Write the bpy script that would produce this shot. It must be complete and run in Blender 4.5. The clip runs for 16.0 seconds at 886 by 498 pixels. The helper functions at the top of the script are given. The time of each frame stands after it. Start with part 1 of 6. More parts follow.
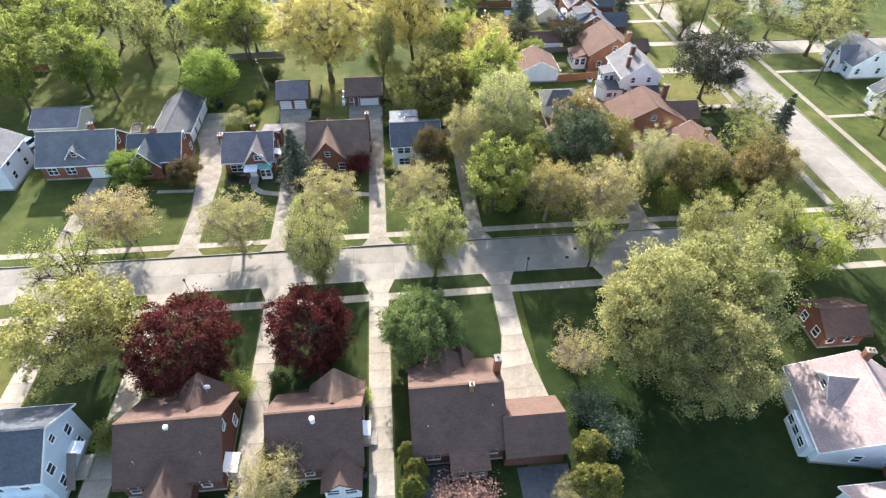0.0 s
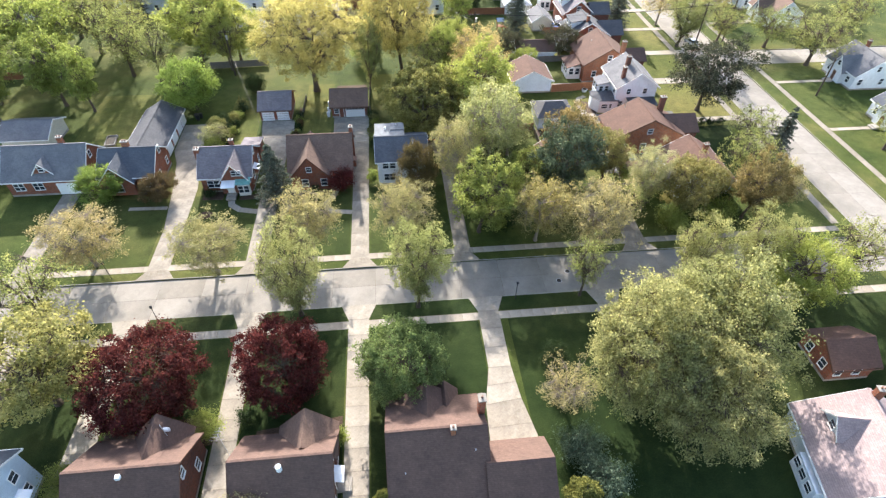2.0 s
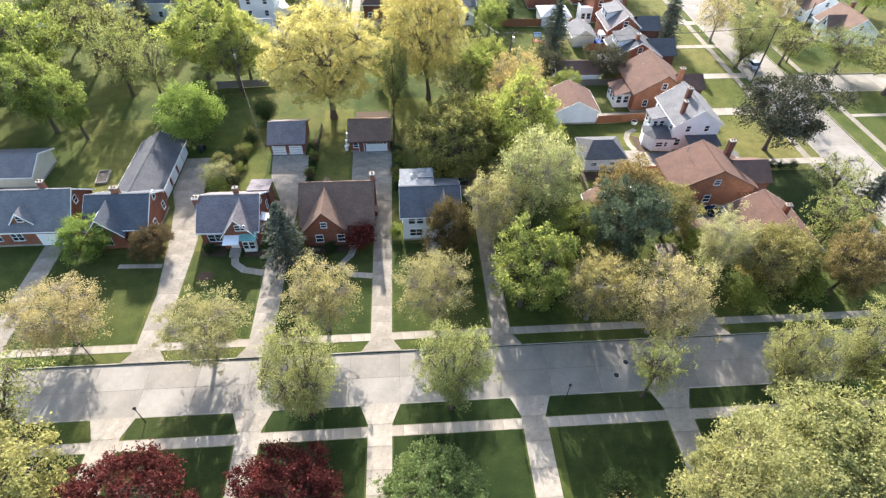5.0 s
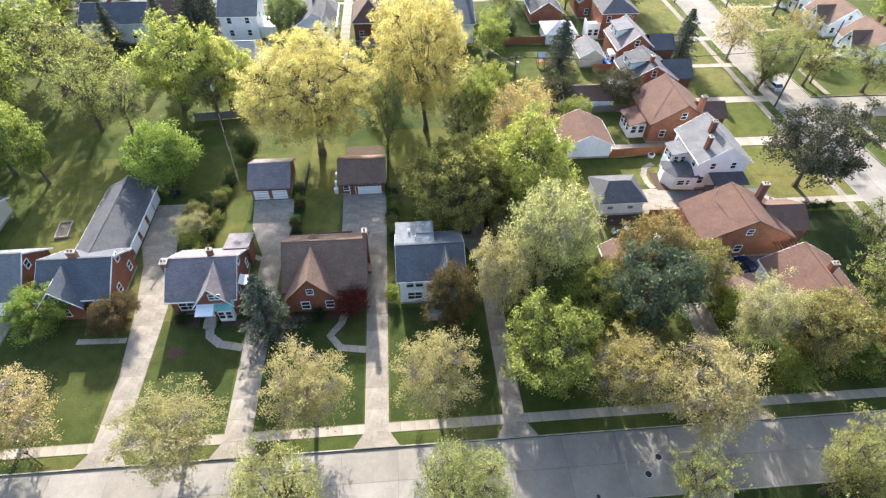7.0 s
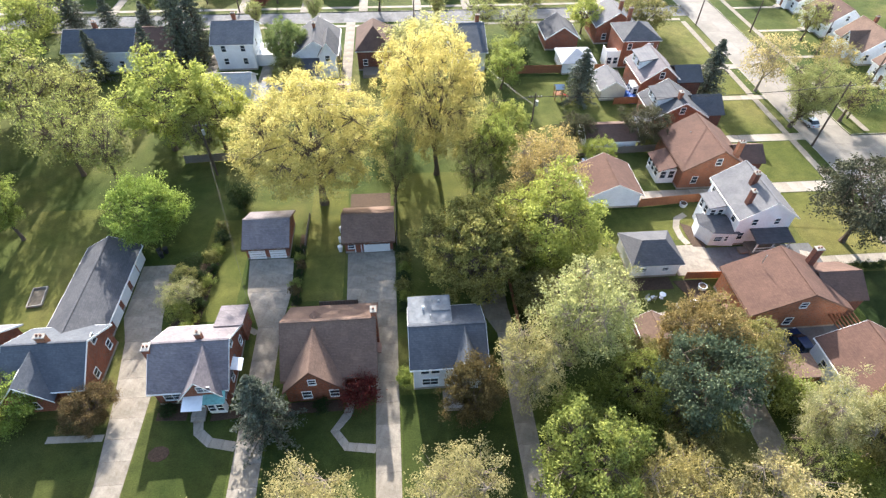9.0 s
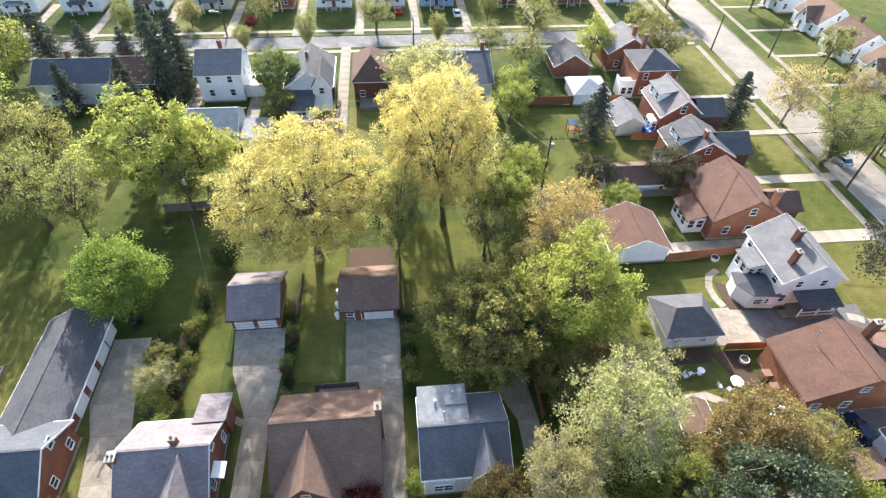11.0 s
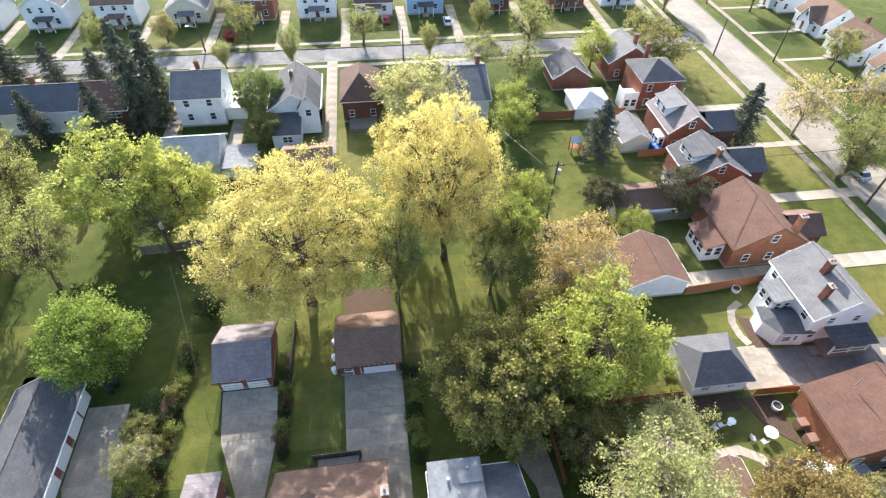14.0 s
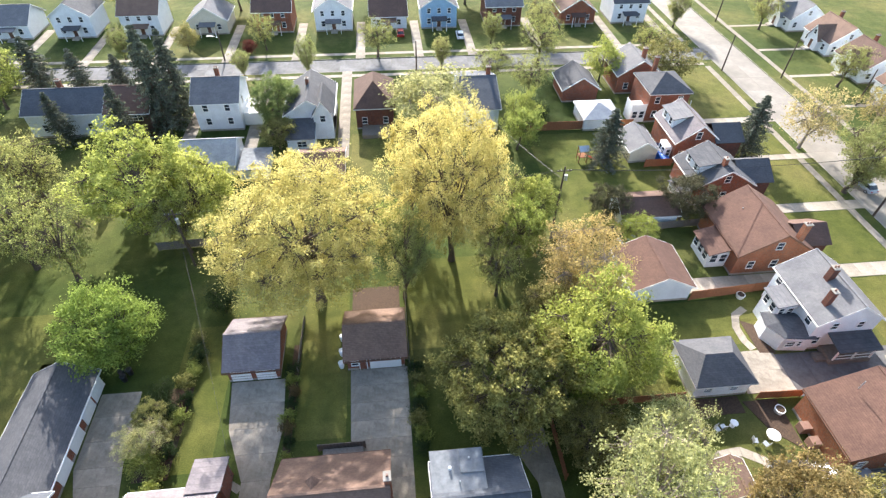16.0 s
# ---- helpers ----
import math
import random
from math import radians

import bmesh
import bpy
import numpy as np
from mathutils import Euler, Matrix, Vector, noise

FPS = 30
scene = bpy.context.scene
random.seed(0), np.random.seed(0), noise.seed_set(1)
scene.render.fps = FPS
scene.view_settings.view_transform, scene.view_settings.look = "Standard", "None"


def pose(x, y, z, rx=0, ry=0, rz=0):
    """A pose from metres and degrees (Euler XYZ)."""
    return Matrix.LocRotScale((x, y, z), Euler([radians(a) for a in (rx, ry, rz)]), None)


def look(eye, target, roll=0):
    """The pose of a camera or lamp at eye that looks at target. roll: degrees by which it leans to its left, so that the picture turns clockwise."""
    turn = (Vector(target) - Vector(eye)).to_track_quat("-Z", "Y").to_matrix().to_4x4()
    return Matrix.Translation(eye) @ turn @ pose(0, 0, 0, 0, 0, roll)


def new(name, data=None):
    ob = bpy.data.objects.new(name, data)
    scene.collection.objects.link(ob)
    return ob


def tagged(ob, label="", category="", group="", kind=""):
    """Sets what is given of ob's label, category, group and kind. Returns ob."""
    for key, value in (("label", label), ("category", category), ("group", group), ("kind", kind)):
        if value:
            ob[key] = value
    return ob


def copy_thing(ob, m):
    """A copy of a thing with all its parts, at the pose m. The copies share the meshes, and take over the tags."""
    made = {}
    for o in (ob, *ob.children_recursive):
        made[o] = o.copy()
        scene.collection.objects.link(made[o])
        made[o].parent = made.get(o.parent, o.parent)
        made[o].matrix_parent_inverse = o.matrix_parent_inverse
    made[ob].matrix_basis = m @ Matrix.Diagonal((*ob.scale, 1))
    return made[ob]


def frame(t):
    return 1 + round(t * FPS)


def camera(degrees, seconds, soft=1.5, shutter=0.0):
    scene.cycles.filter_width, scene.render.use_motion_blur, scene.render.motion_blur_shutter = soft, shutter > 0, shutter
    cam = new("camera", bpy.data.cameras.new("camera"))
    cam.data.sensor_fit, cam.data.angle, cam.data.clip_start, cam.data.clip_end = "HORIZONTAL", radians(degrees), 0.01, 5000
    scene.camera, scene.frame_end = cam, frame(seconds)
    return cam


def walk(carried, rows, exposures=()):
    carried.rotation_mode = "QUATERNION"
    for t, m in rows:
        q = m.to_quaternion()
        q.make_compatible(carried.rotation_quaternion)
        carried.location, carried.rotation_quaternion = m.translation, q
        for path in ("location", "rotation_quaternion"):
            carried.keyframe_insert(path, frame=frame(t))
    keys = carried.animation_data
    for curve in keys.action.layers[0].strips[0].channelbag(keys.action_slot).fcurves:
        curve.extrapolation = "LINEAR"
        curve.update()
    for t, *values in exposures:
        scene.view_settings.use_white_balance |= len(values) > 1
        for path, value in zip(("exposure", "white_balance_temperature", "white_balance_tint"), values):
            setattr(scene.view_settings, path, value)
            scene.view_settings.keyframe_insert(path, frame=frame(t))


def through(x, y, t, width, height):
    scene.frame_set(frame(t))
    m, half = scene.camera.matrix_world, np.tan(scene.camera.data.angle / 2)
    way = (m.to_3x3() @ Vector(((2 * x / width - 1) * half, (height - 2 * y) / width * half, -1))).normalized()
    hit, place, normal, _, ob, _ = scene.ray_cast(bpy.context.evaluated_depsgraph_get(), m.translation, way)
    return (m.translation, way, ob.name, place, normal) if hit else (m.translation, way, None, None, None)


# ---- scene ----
cam = camera(79.1, 16.0, soft=1.3)
PATH = [
    (0, (1.4, 1.07, 57.75), (5.96, 43.61, 15.69), 0.8),
    (0.5, (1.96, 1.93, 57.71), (6.5, 44.59, 15.74), 1.0),
    (1, (2.64, 2.99, 57.27), (7.18, 45.69, 15.33), 1.1),
    (1.5, (3.47, 4.46, 57.01), (8.26, 47.36, 15.34), 1.4),
    (2, (3.7, 5.92, 56.8), (8.54, 48.66, 14.98), 1.1),
    (2.5, (3.24, 8.19, 56.71), (7.66, 50.88, 14.8), 0.8),
    (3, (2.26, 10.71, 57.01), (6.45, 52.66, 14.32), 0.1),
    (3.5, (1.49, 13.43, 57.08), (5.76, 55.03, 14.06), 0.9),
    (4, (1.29, 16.53, 57.26), (5.25, 58.07, 14.15), 1.3),
    (4.5, (1.39, 19.73, 57.15), (5.09, 61.28, 14.04), 0.9),
    (5, (1.99, 23.14, 56.99), (5.51, 64.9, 14.06), 1.3),
    (5.2, (2.13, 24.27, 57.14), (5.59, 66.07, 14.24), 1.5),
    (7.3, (2.2, 38.23, 56.82), (6.13, 79.65, 13.56), 1.0),
    (7.5, (2.27, 39.78, 56.98), (6.02, 81.18, 13.72), 1.0),
    (8, (1.79, 42.7, 57.09), (5.63, 84.18, 13.92), 1.0),
    (8.5, (1.25, 45.75, 57.3), (5.18, 87.17, 14.07), 1.0),
    (9, (0.78, 48.35, 57.55), (4.86, 89.8, 14.35), 1.2),
    (9.2, (0.27, 49.73, 57.4), (4.68, 91.05, 14.14), 1.4),
    (11.3, (-0.71, 61.28, 57.2), (4.22, 103.12, 14.48), 1.6),
    (11.5, (-1.01, 61.91, 57.44), (3.87, 103.81, 14.78), 1.2),
    (12, (-1.23, 64.33, 57.6), (3.82, 106.14, 14.85), 1.0),
    (12.5, (-1.44, 66.38, 57.85), (3.66, 107.59, 14.53), 0.5),
    (13, (-1.38, 67.75, 57.89), (4.11, 108.92, 14.57), 1.1),
    (13.5, (-1.18, 68.54, 57.67), (4.52, 109.91, 14.59), 1.1),
    (14, (-1.16, 68.77, 57.27), (4.78, 109.95, 14.04), 1.1),
    (14.5, (-1.08, 68.6, 56.6), (4.77, 109.75, 13.31), 1.3),
    (15, (-1.25, 67.88, 56.25), (4.09, 109.47, 13.32), 1.1),
    (15.5, (-1.12, 67.03, 56.46), (3.85, 109.09, 13.95), 1.0),
    (16, (-1.11, 66.03, 56.7), (3.85, 108.71, 14.86), 1.1),
]
walk(cam, [(t, look(eye, target, roll)) for t, eye, target, roll in PATH])

# ---- light ----
SUN_TO = Vector((-0.085, 1.0, 0.5)).normalized()
world = bpy.data.worlds.new("sky_world")
scene.world = world
world.use_nodes = True
wn = world.node_tree
sky = wn.nodes.new("ShaderNodeTexSky")
sky.sky_type, sky.sun_disc = "NISHITA", False
sky.sun_elevation = math.asin(SUN_TO.z)
sky.sun_rotation = math.atan2(SUN_TO.x, SUN_TO.y)
sky.air_density, sky.dust_density = 1.0, 2.0
bg = wn.nodes["Background"]
bg.inputs["Strength"].default_value = 0.15
wn.links.new(sky.outputs["Color"], bg.inputs["Color"])
sun = new("sun", bpy.data.lights.new("sun", "SUN"))
sun.data.energy, sun.data.angle, sun.data.color = 4.3, radians(0.6), (1.0, 0.95, 0.90)
sun.matrix_world = look((0, 0, 60), Vector((0, 0, 60)) - SUN_TO)
scene.view_settings.exposure = 1.83


# ---- materials ----
def rgb(r, g, b):
    return (r, g, b, 1.0)


class Nodes:
    """A node material under construction."""

    def __init__(self, name, rough=0.8, metal=0.0, spec=0.3):
        self.m = bpy.data.materials.new(name)
        self.m.use_nodes = True
        self.t = self.m.node_tree
        self.b = self.t.nodes["Principled BSDF"]
        self.b.inputs["Roughness"].default_value = rough
        self.b.inputs["Metallic"].default_value = metal
        self.b.inputs["Specular IOR Level"].default_value = spec
        self.co = self.t.nodes.new("ShaderNodeTexCoord").outputs["Object"]

    def node(self, kind, **values):
        n = self.t.nodes.new(kind)
        for key, v in values.items():
            n.inputs[key.replace("_", " ")].default_value = v
        return n

    def link(self, a, b):
        self.t.links.new(a, b)

    def noise(self, scale, detail=4.0, rough=0.6):
        n = self.node("ShaderNodeTexNoise", Scale=scale, Detail=detail, Roughness=rough)
        self.link(self.co, n.inputs["Vector"])
        return n.outputs["Fac"]

    def ramp(self, fac, *stops):
        n = self.t.nodes.new("ShaderNodeValToRGB")
        e = n.color_ramp.elements
        while len(e) < len(stops):
            e.new(0.5)
        for el, (p, c) in zip(e, stops):
            el.position, el.color = p, rgb(*c)
        self.link(fac, n.inputs["Fac"])
        return n.outputs["Color"]

    def mix(self, fac, a, b, how="MIX"):
        n = self.t.nodes.new("ShaderNodeMix")
        n.data_type, n.blend_type = "RGBA", how
        for v, i in ((fac, 0), (a, 6), (b, 7)):
            if hasattr(v, "links"):
                self.link(v, n.inputs[i])
            else:
                n.inputs[i].default_value = v if i == 0 else rgb(*v)
        return n.outputs[2]

    def bump(self, height, strength, distance=0.02):
        n = self.node("ShaderNodeBump", Strength=strength, Distance=distance)
        self.link(height, n.inputs["Height"])
        self.link(n.outputs["Normal"], self.b.inputs["Normal"])

    def done(self, colour):
        self.link(colour, self.b.inputs["Base Color"])
        return self.m


def tint(c, k):
    return tuple(min(1.0, v * k) for v in c)


def plain(name, c, rough=0.6, metal=0.0, vary=0.12, scale=3.0):
    n = Nodes(name, rough, metal)
    f = n.noise(scale)
    col = n.ramp(f, (0.3, tint(c, 1 - vary)), (0.7, tint(c, 1 + vary)))
    n.bump(n.noise(scale * 12), 0.15)
    return n.done(col)


def concrete(name, c, stain_dapple=0.35, patchy=1.0):
    n = Nodes(name, 0.9, spec=0.2)
    # blotches at two scales: stains, and dappled tree shade painted into drives
    big = n.ramp(n.noise(0.25, 6), (0.35, tint(c, 1 - stain_dapple)), (0.62, tint(c, 1.08)))
    fine = n.ramp(n.noise(9, 5), (0.3, (0.8, 0.8, 0.8)), (0.7, (1, 1, 1)))
    blot = n.ramp(n.noise(1.4, 6, 0.7), (0.32, (1 - 0.22 * patchy, 1 - 0.24 * patchy, 1 - 0.27 * patchy)), (0.6, (1.04, 1.04, 1.04)))
    col = n.mix(1.0, n.mix(1.0, big, fine, "MULTIPLY"), blot, "MULTIPLY")
    info = n.t.nodes.new("ShaderNodeObjectInfo")
    shade = n.ramp(info.outputs["Random"], (0.0, (0.82, 0.81, 0.79)), (1.0, (1, 1, 1)))
    n.bump(n.noise(40), 0.2, 0.01)
    return n.done(n.mix(1.0, col, shade, "MULTIPLY"))


def courses(name, c, width, height, spread, mortar=None, gap=0.01, rough=0.9):
    """Shingles or bricks: courses that rise with z, with worn patches."""
    n = Nodes(name, rough, spec=0.2)
    sep = n.t.nodes.new("ShaderNodeSeparateXYZ")
    n.link(n.co, sep.inputs[0])
    add = n.t.nodes.new("ShaderNodeMath")
    n.link(sep.outputs[0], add.inputs[0])
    n.link(sep.outputs[1], add.inputs[1])
    com = n.t.nodes.new("ShaderNodeCombineXYZ")
    n.link(add.outputs[0], com.inputs[0])
    n.link(sep.outputs[2], com.inputs[1])
    br = n.node("ShaderNodeTexBrick", Scale=1.0, Mortar_Size=gap, Brick_Width=width, Row_Height=height)
    br.inputs["Color1"].default_value = rgb(*tint(c, 1 - spread))
    br.inputs["Color2"].default_value = rgb(*tint(c, 1 + spread))
    br.inputs["Mortar"].default_value = rgb(*(mortar or tint(c, 0.5)))
    n.link(com.outputs[0], br.inputs["Vector"])
    worn = n.ramp(n.noise(0.5, 5), (0.3, (0.78, 0.78, 0.8)), (0.7, (1.1, 1.08, 1.05)))
    streak = n.ramp(n.noise(4, 5), (0.3, (0.85, 0.85, 0.85)), (0.7, (1.05, 1.05, 1.05)))
    col = n.mix(1.0, n.mix(1.0, br.outputs["Color"], worn, "MULTIPLY"), streak, "MULTIPLY")
    n.bump(br.outputs["Fac"], -0.4, 0.01)
    return n.done(col)


def siding(name, c):
    n = Nodes(name, 0.55, spec=0.35)
    wave = n.node("ShaderNodeTexWave", Scale=2.6, Distortion=0.0)
    wave.bands_direction, wave.wave_profile = "Z", "SAW"
    n.link(n.co, wave.inputs["Vector"])
    dirt = n.ramp(n.noise(0.8, 5), (0.3, tint(c, 0.86)), (0.65, c))
    line = n.ramp(wave.outputs["Fac"], (0.0, (0.7, 0.7, 0.72)), (0.18, (1, 1, 1)))
    n.bump(wave.outputs["Fac"], 0.5, 0.02)
    return n.done(n.mix(1.0, dirt, line, "MULTIPLY"))


def greyed(c, r, g, b):
    return (c[0] * r, c[1] * g, c[2] * b)


def lawn(name, low, mid, high):
    low, mid, high = (greyed(c, 1.06, 0.98, 1.3) for c in (low, mid, high))
    n = Nodes(name, 0.95, spec=0.1)
    big = n.ramp(n.noise(0.045, 3), (0.36, low), (0.5, mid), (0.64, high))
    patch = n.ramp(n.noise(0.5, 6, 0.7), (0.3, (0.62, 0.66, 0.6)), (0.7, (1.15, 1.12, 1.0)))
    fine = n.ramp(n.noise(7, 6, 0.75), (0.28, (0.45, 0.5, 0.42)), (0.72, (1.35, 1.3, 1.2)))
    bare = n.ramp(n.noise(0.16, 6, 0.7), (0.66, (0, 0, 0)), (0.76, (1, 1, 1)))
    col = n.mix(1.0, n.mix(1.0, big, patch, "MULTIPLY"), fine, "MULTIPLY")
    col = n.mix(bare, col, (0.14, 0.13, 0.06))
    n.bump(n.noise(16, 5, 0.8), 0.9, 0.08)
    return n.done(col)


def leaves(name, dark, light, through=0.45, rough=0.7):
    dark, light = (greyed(c, 1.06, 1.01, 1.2) for c in (dark, light))
    n = Nodes(name, rough, spec=0.12)
    geo = n.t.nodes.new("ShaderNodeNewGeometry")
    info = n.t.nodes.new("ShaderNodeObjectInfo")
    col = n.ramp(geo.outputs["Random Per Island"], (0.0, dark), (0.55, tuple((a + b) / 2 for a, b in zip(dark, light))), (1.0, light))
    clump = n.ramp(n.noise(0.55, 3), (0.3, (0.75, 0.78, 0.7)), (0.7, (1.15, 1.1, 1.0)))
    shade = n.ramp(info.outputs["Random"], (0.0, (0.88, 0.93, 0.85)), (1.0, (1.08, 1.03, 1.0)))
    col = n.mix(1.0, n.mix(1.0, col, clump, "MULTIPLY"), shade, "MULTIPLY")
    n.link(col, n.b.inputs["Base Color"])
    tr = n.t.nodes.new("ShaderNodeBsdfTranslucent")
    n.link(n.mix(1.0, col, (1.12, 1.12, 1.06), "MULTIPLY"), tr.inputs["Color"])
    mx = n.node("ShaderNodeMixShader", Fac=through)
    out = n.t.nodes["Material Output"]
    n.link(n.b.outputs[0], mx.inputs[1])
    n.link(tr.outputs[0], mx.inputs[2])
    n.link(mx.outputs[0], out.inputs["Surface"])
    return n.m


def glass(name):
    n = Nodes(name, 0.06, spec=0.6)
    col = n.ramp(n.noise(0.9, 2), (0.35, (0.012, 0.016, 0.022)), (0.65, (0.06, 0.075, 0.09)))
    return n.done(col)


M = {
    "lawn": lawn("lawn_grass", (0.046, 0.075, 0.016), (0.08, 0.106, 0.025), (0.135, 0.143, 0.042)),
    # rich grass, darkened further to carry the shade of trees
    "lush_shaded": lawn("lush_shaded_grass", (0.020, 0.039, 0.010), (0.032, 0.053, 0.014), (0.054, 0.072, 0.020)),
    # front lawn darkened to deepen the shade of the houses
    "front": lawn("front_shaded_grass", (0.030, 0.052, 0.012), (0.052, 0.076, 0.018), (0.088, 0.105, 0.028)),
    # lit copy of the lawn: sunlight painted as a lighter, yellower green
    "sunny": lawn("sunlit_grass", (0.085, 0.108, 0.022), (0.125, 0.140, 0.034), (0.17, 0.168, 0.05)),
    "road": concrete("road_concrete", (0.305, 0.278, 0.242), 0.13, 0.3),
    "concrete": concrete("drive_concrete", (0.40, 0.355, 0.295), 0.38, 0.9),
    "back_road": concrete("road_asphalt", (0.20, 0.20, 0.205), 0.25),
    "asphalt": concrete("drive_asphalt", (0.16, 0.16, 0.165), 0.3),
    "bed": plain("joint_dirt", (0.12, 0.10, 0.075), 0.95, vary=0.3),
    "kerb": concrete("kerb_concrete", (0.42, 0.39, 0.35), 0.3),
    "mulch": plain("mulch", (0.07, 0.045, 0.03), 0.95, vary=0.45, scale=8),
    "brick": courses("red_brick", (0.27, 0.085, 0.045), 0.22, 0.075, 0.3, (0.2, 0.14, 0.11)),
    "brick_orange": courses("orange_brick", (0.31, 0.112, 0.055), 0.22, 0.075, 0.25, (0.26, 0.17, 0.12)),
    "brick_dark": courses("dark_brick", (0.16, 0.06, 0.04), 0.22, 0.075, 0.3, (0.12, 0.08, 0.07)),
    "white_siding": siding("white_siding", (0.74, 0.77, 0.80)),
    "pale_blue_siding": siding("pale_blue_siding", (0.60, 0.70, 0.78)),
    "grey_siding": siding("grey_siding", (0.50, 0.56, 0.62)),
    "blue_siding": siding("blue_siding", (0.26, 0.42, 0.58)),
    "brown_siding": siding("brown_siding", (0.10, 0.06, 0.045)),
    "cream_siding": siding("cream_siding", (0.62, 0.58, 0.47)),
    "trim": plain("white_trim", (0.78, 0.78, 0.76), 0.5, vary=0.06),
    "brown_trim": plain("brown_trim", (0.12, 0.06, 0.04), 0.6),
    "glass": glass("window_glass"),
    "teal": plain("copper_green", (0.16, 0.36, 0.33), 0.6, vary=0.2),
    "roof_brown": courses("brown_shingle", (0.128, 0.082, 0.066), 0.32, 0.11, 0.09, tuple(0.85 * v for v in (0.128, 0.082, 0.066))),
    "roof_tan": courses("tan_shingle", (0.185, 0.122, 0.093), 0.32, 0.11, 0.09, tuple(0.85 * v for v in (0.185, 0.122, 0.093))),
    "roof_slate": courses("slate_shingle", (0.200, 0.178, 0.185), 0.32, 0.13, 0.12, tuple(0.85 * v for v in (0.200, 0.178, 0.185))),
    "roof_blue": courses("blue_grey_shingle", (0.098, 0.108, 0.125), 0.32, 0.11, 0.09, tuple(0.85 * v for v in (0.098, 0.108, 0.125))),
    "roof_pale": courses("pale_grey_shingle", (0.40, 0.41, 0.42), 0.32, 0.11, 0.06, (0.33, 0.34, 0.35)),
    "roof_grey": courses("grey_shingle", (0.178, 0.178, 0.186), 0.32, 0.11, 0.08, tuple(0.8 * v for v in (0.178, 0.178, 0.186))),
    "roof_dark": courses("charcoal_shingle", (0.096, 0.098, 0.106), 0.32, 0.11, 0.1, tuple(0.85 * v for v in (0.096, 0.098, 0.106))),
    "roof_rust": courses("rust_shingle", (0.138, 0.080, 0.061), 0.32, 0.11, 0.08, tuple(0.8 * v for v in (0.138, 0.080, 0.061))),
    "roof_pink": courses("pink_shingle", (0.36, 0.28, 0.268), 0.32, 0.11, 0.09, tuple(0.8 * v for v in (0.36, 0.28, 0.268))),
    "flat_roof": plain("flat_roof", (0.17, 0.18, 0.19), 0.85, vary=0.25, scale=1.5),
    "metal": plain("grey_metal", (0.45, 0.46, 0.47), 0.4, 0.6),
    "awning": plain("white_awning", (0.80, 0.82, 0.84), 0.45, vary=0.05),
    "wood": plain("fence_wood", (0.26, 0.11, 0.055), 0.85, vary=0.25, scale=5),
    "grey_wood": plain("weathered_wood", (0.18, 0.155, 0.13), 0.9, vary=0.25, scale=5),
    "pole_wood": plain("pole_wood", (0.075, 0.055, 0.042), 0.9, vary=0.25, scale=6),
    "bark": plain("bark", (0.10, 0.075, 0.055), 0.95, vary=0.35, scale=6),
    "bark_pale": plain("pale_bark", (0.24, 0.20, 0.16), 0.95, vary=0.3, scale=6),
    "terracotta": plain("terracotta", (0.22, 0.13, 0.10), 0.8),
    "black": plain("black_plastic", (0.02, 0.02, 0.022), 0.5),
    "tyre": plain("tyre_rubber", (0.02, 0.02, 0.02), 0.85),
    "white": plain("white_paint", (0.8, 0.8, 0.8), 0.35, vary=0.03),
    "navy": plain("navy_paint", (0.015, 0.025, 0.07), 0.25, vary=0.05),
    "red_paint": plain("red_paint", (0.35, 0.02, 0.015), 0.3, vary=0.05),
    "silver": plain("silver_paint", (0.45, 0.50, 0.56), 0.3, 0.4, vary=0.05),
    "blue_tarp": plain("blue_tarp", (0.03, 0.12, 0.42), 0.5),
}
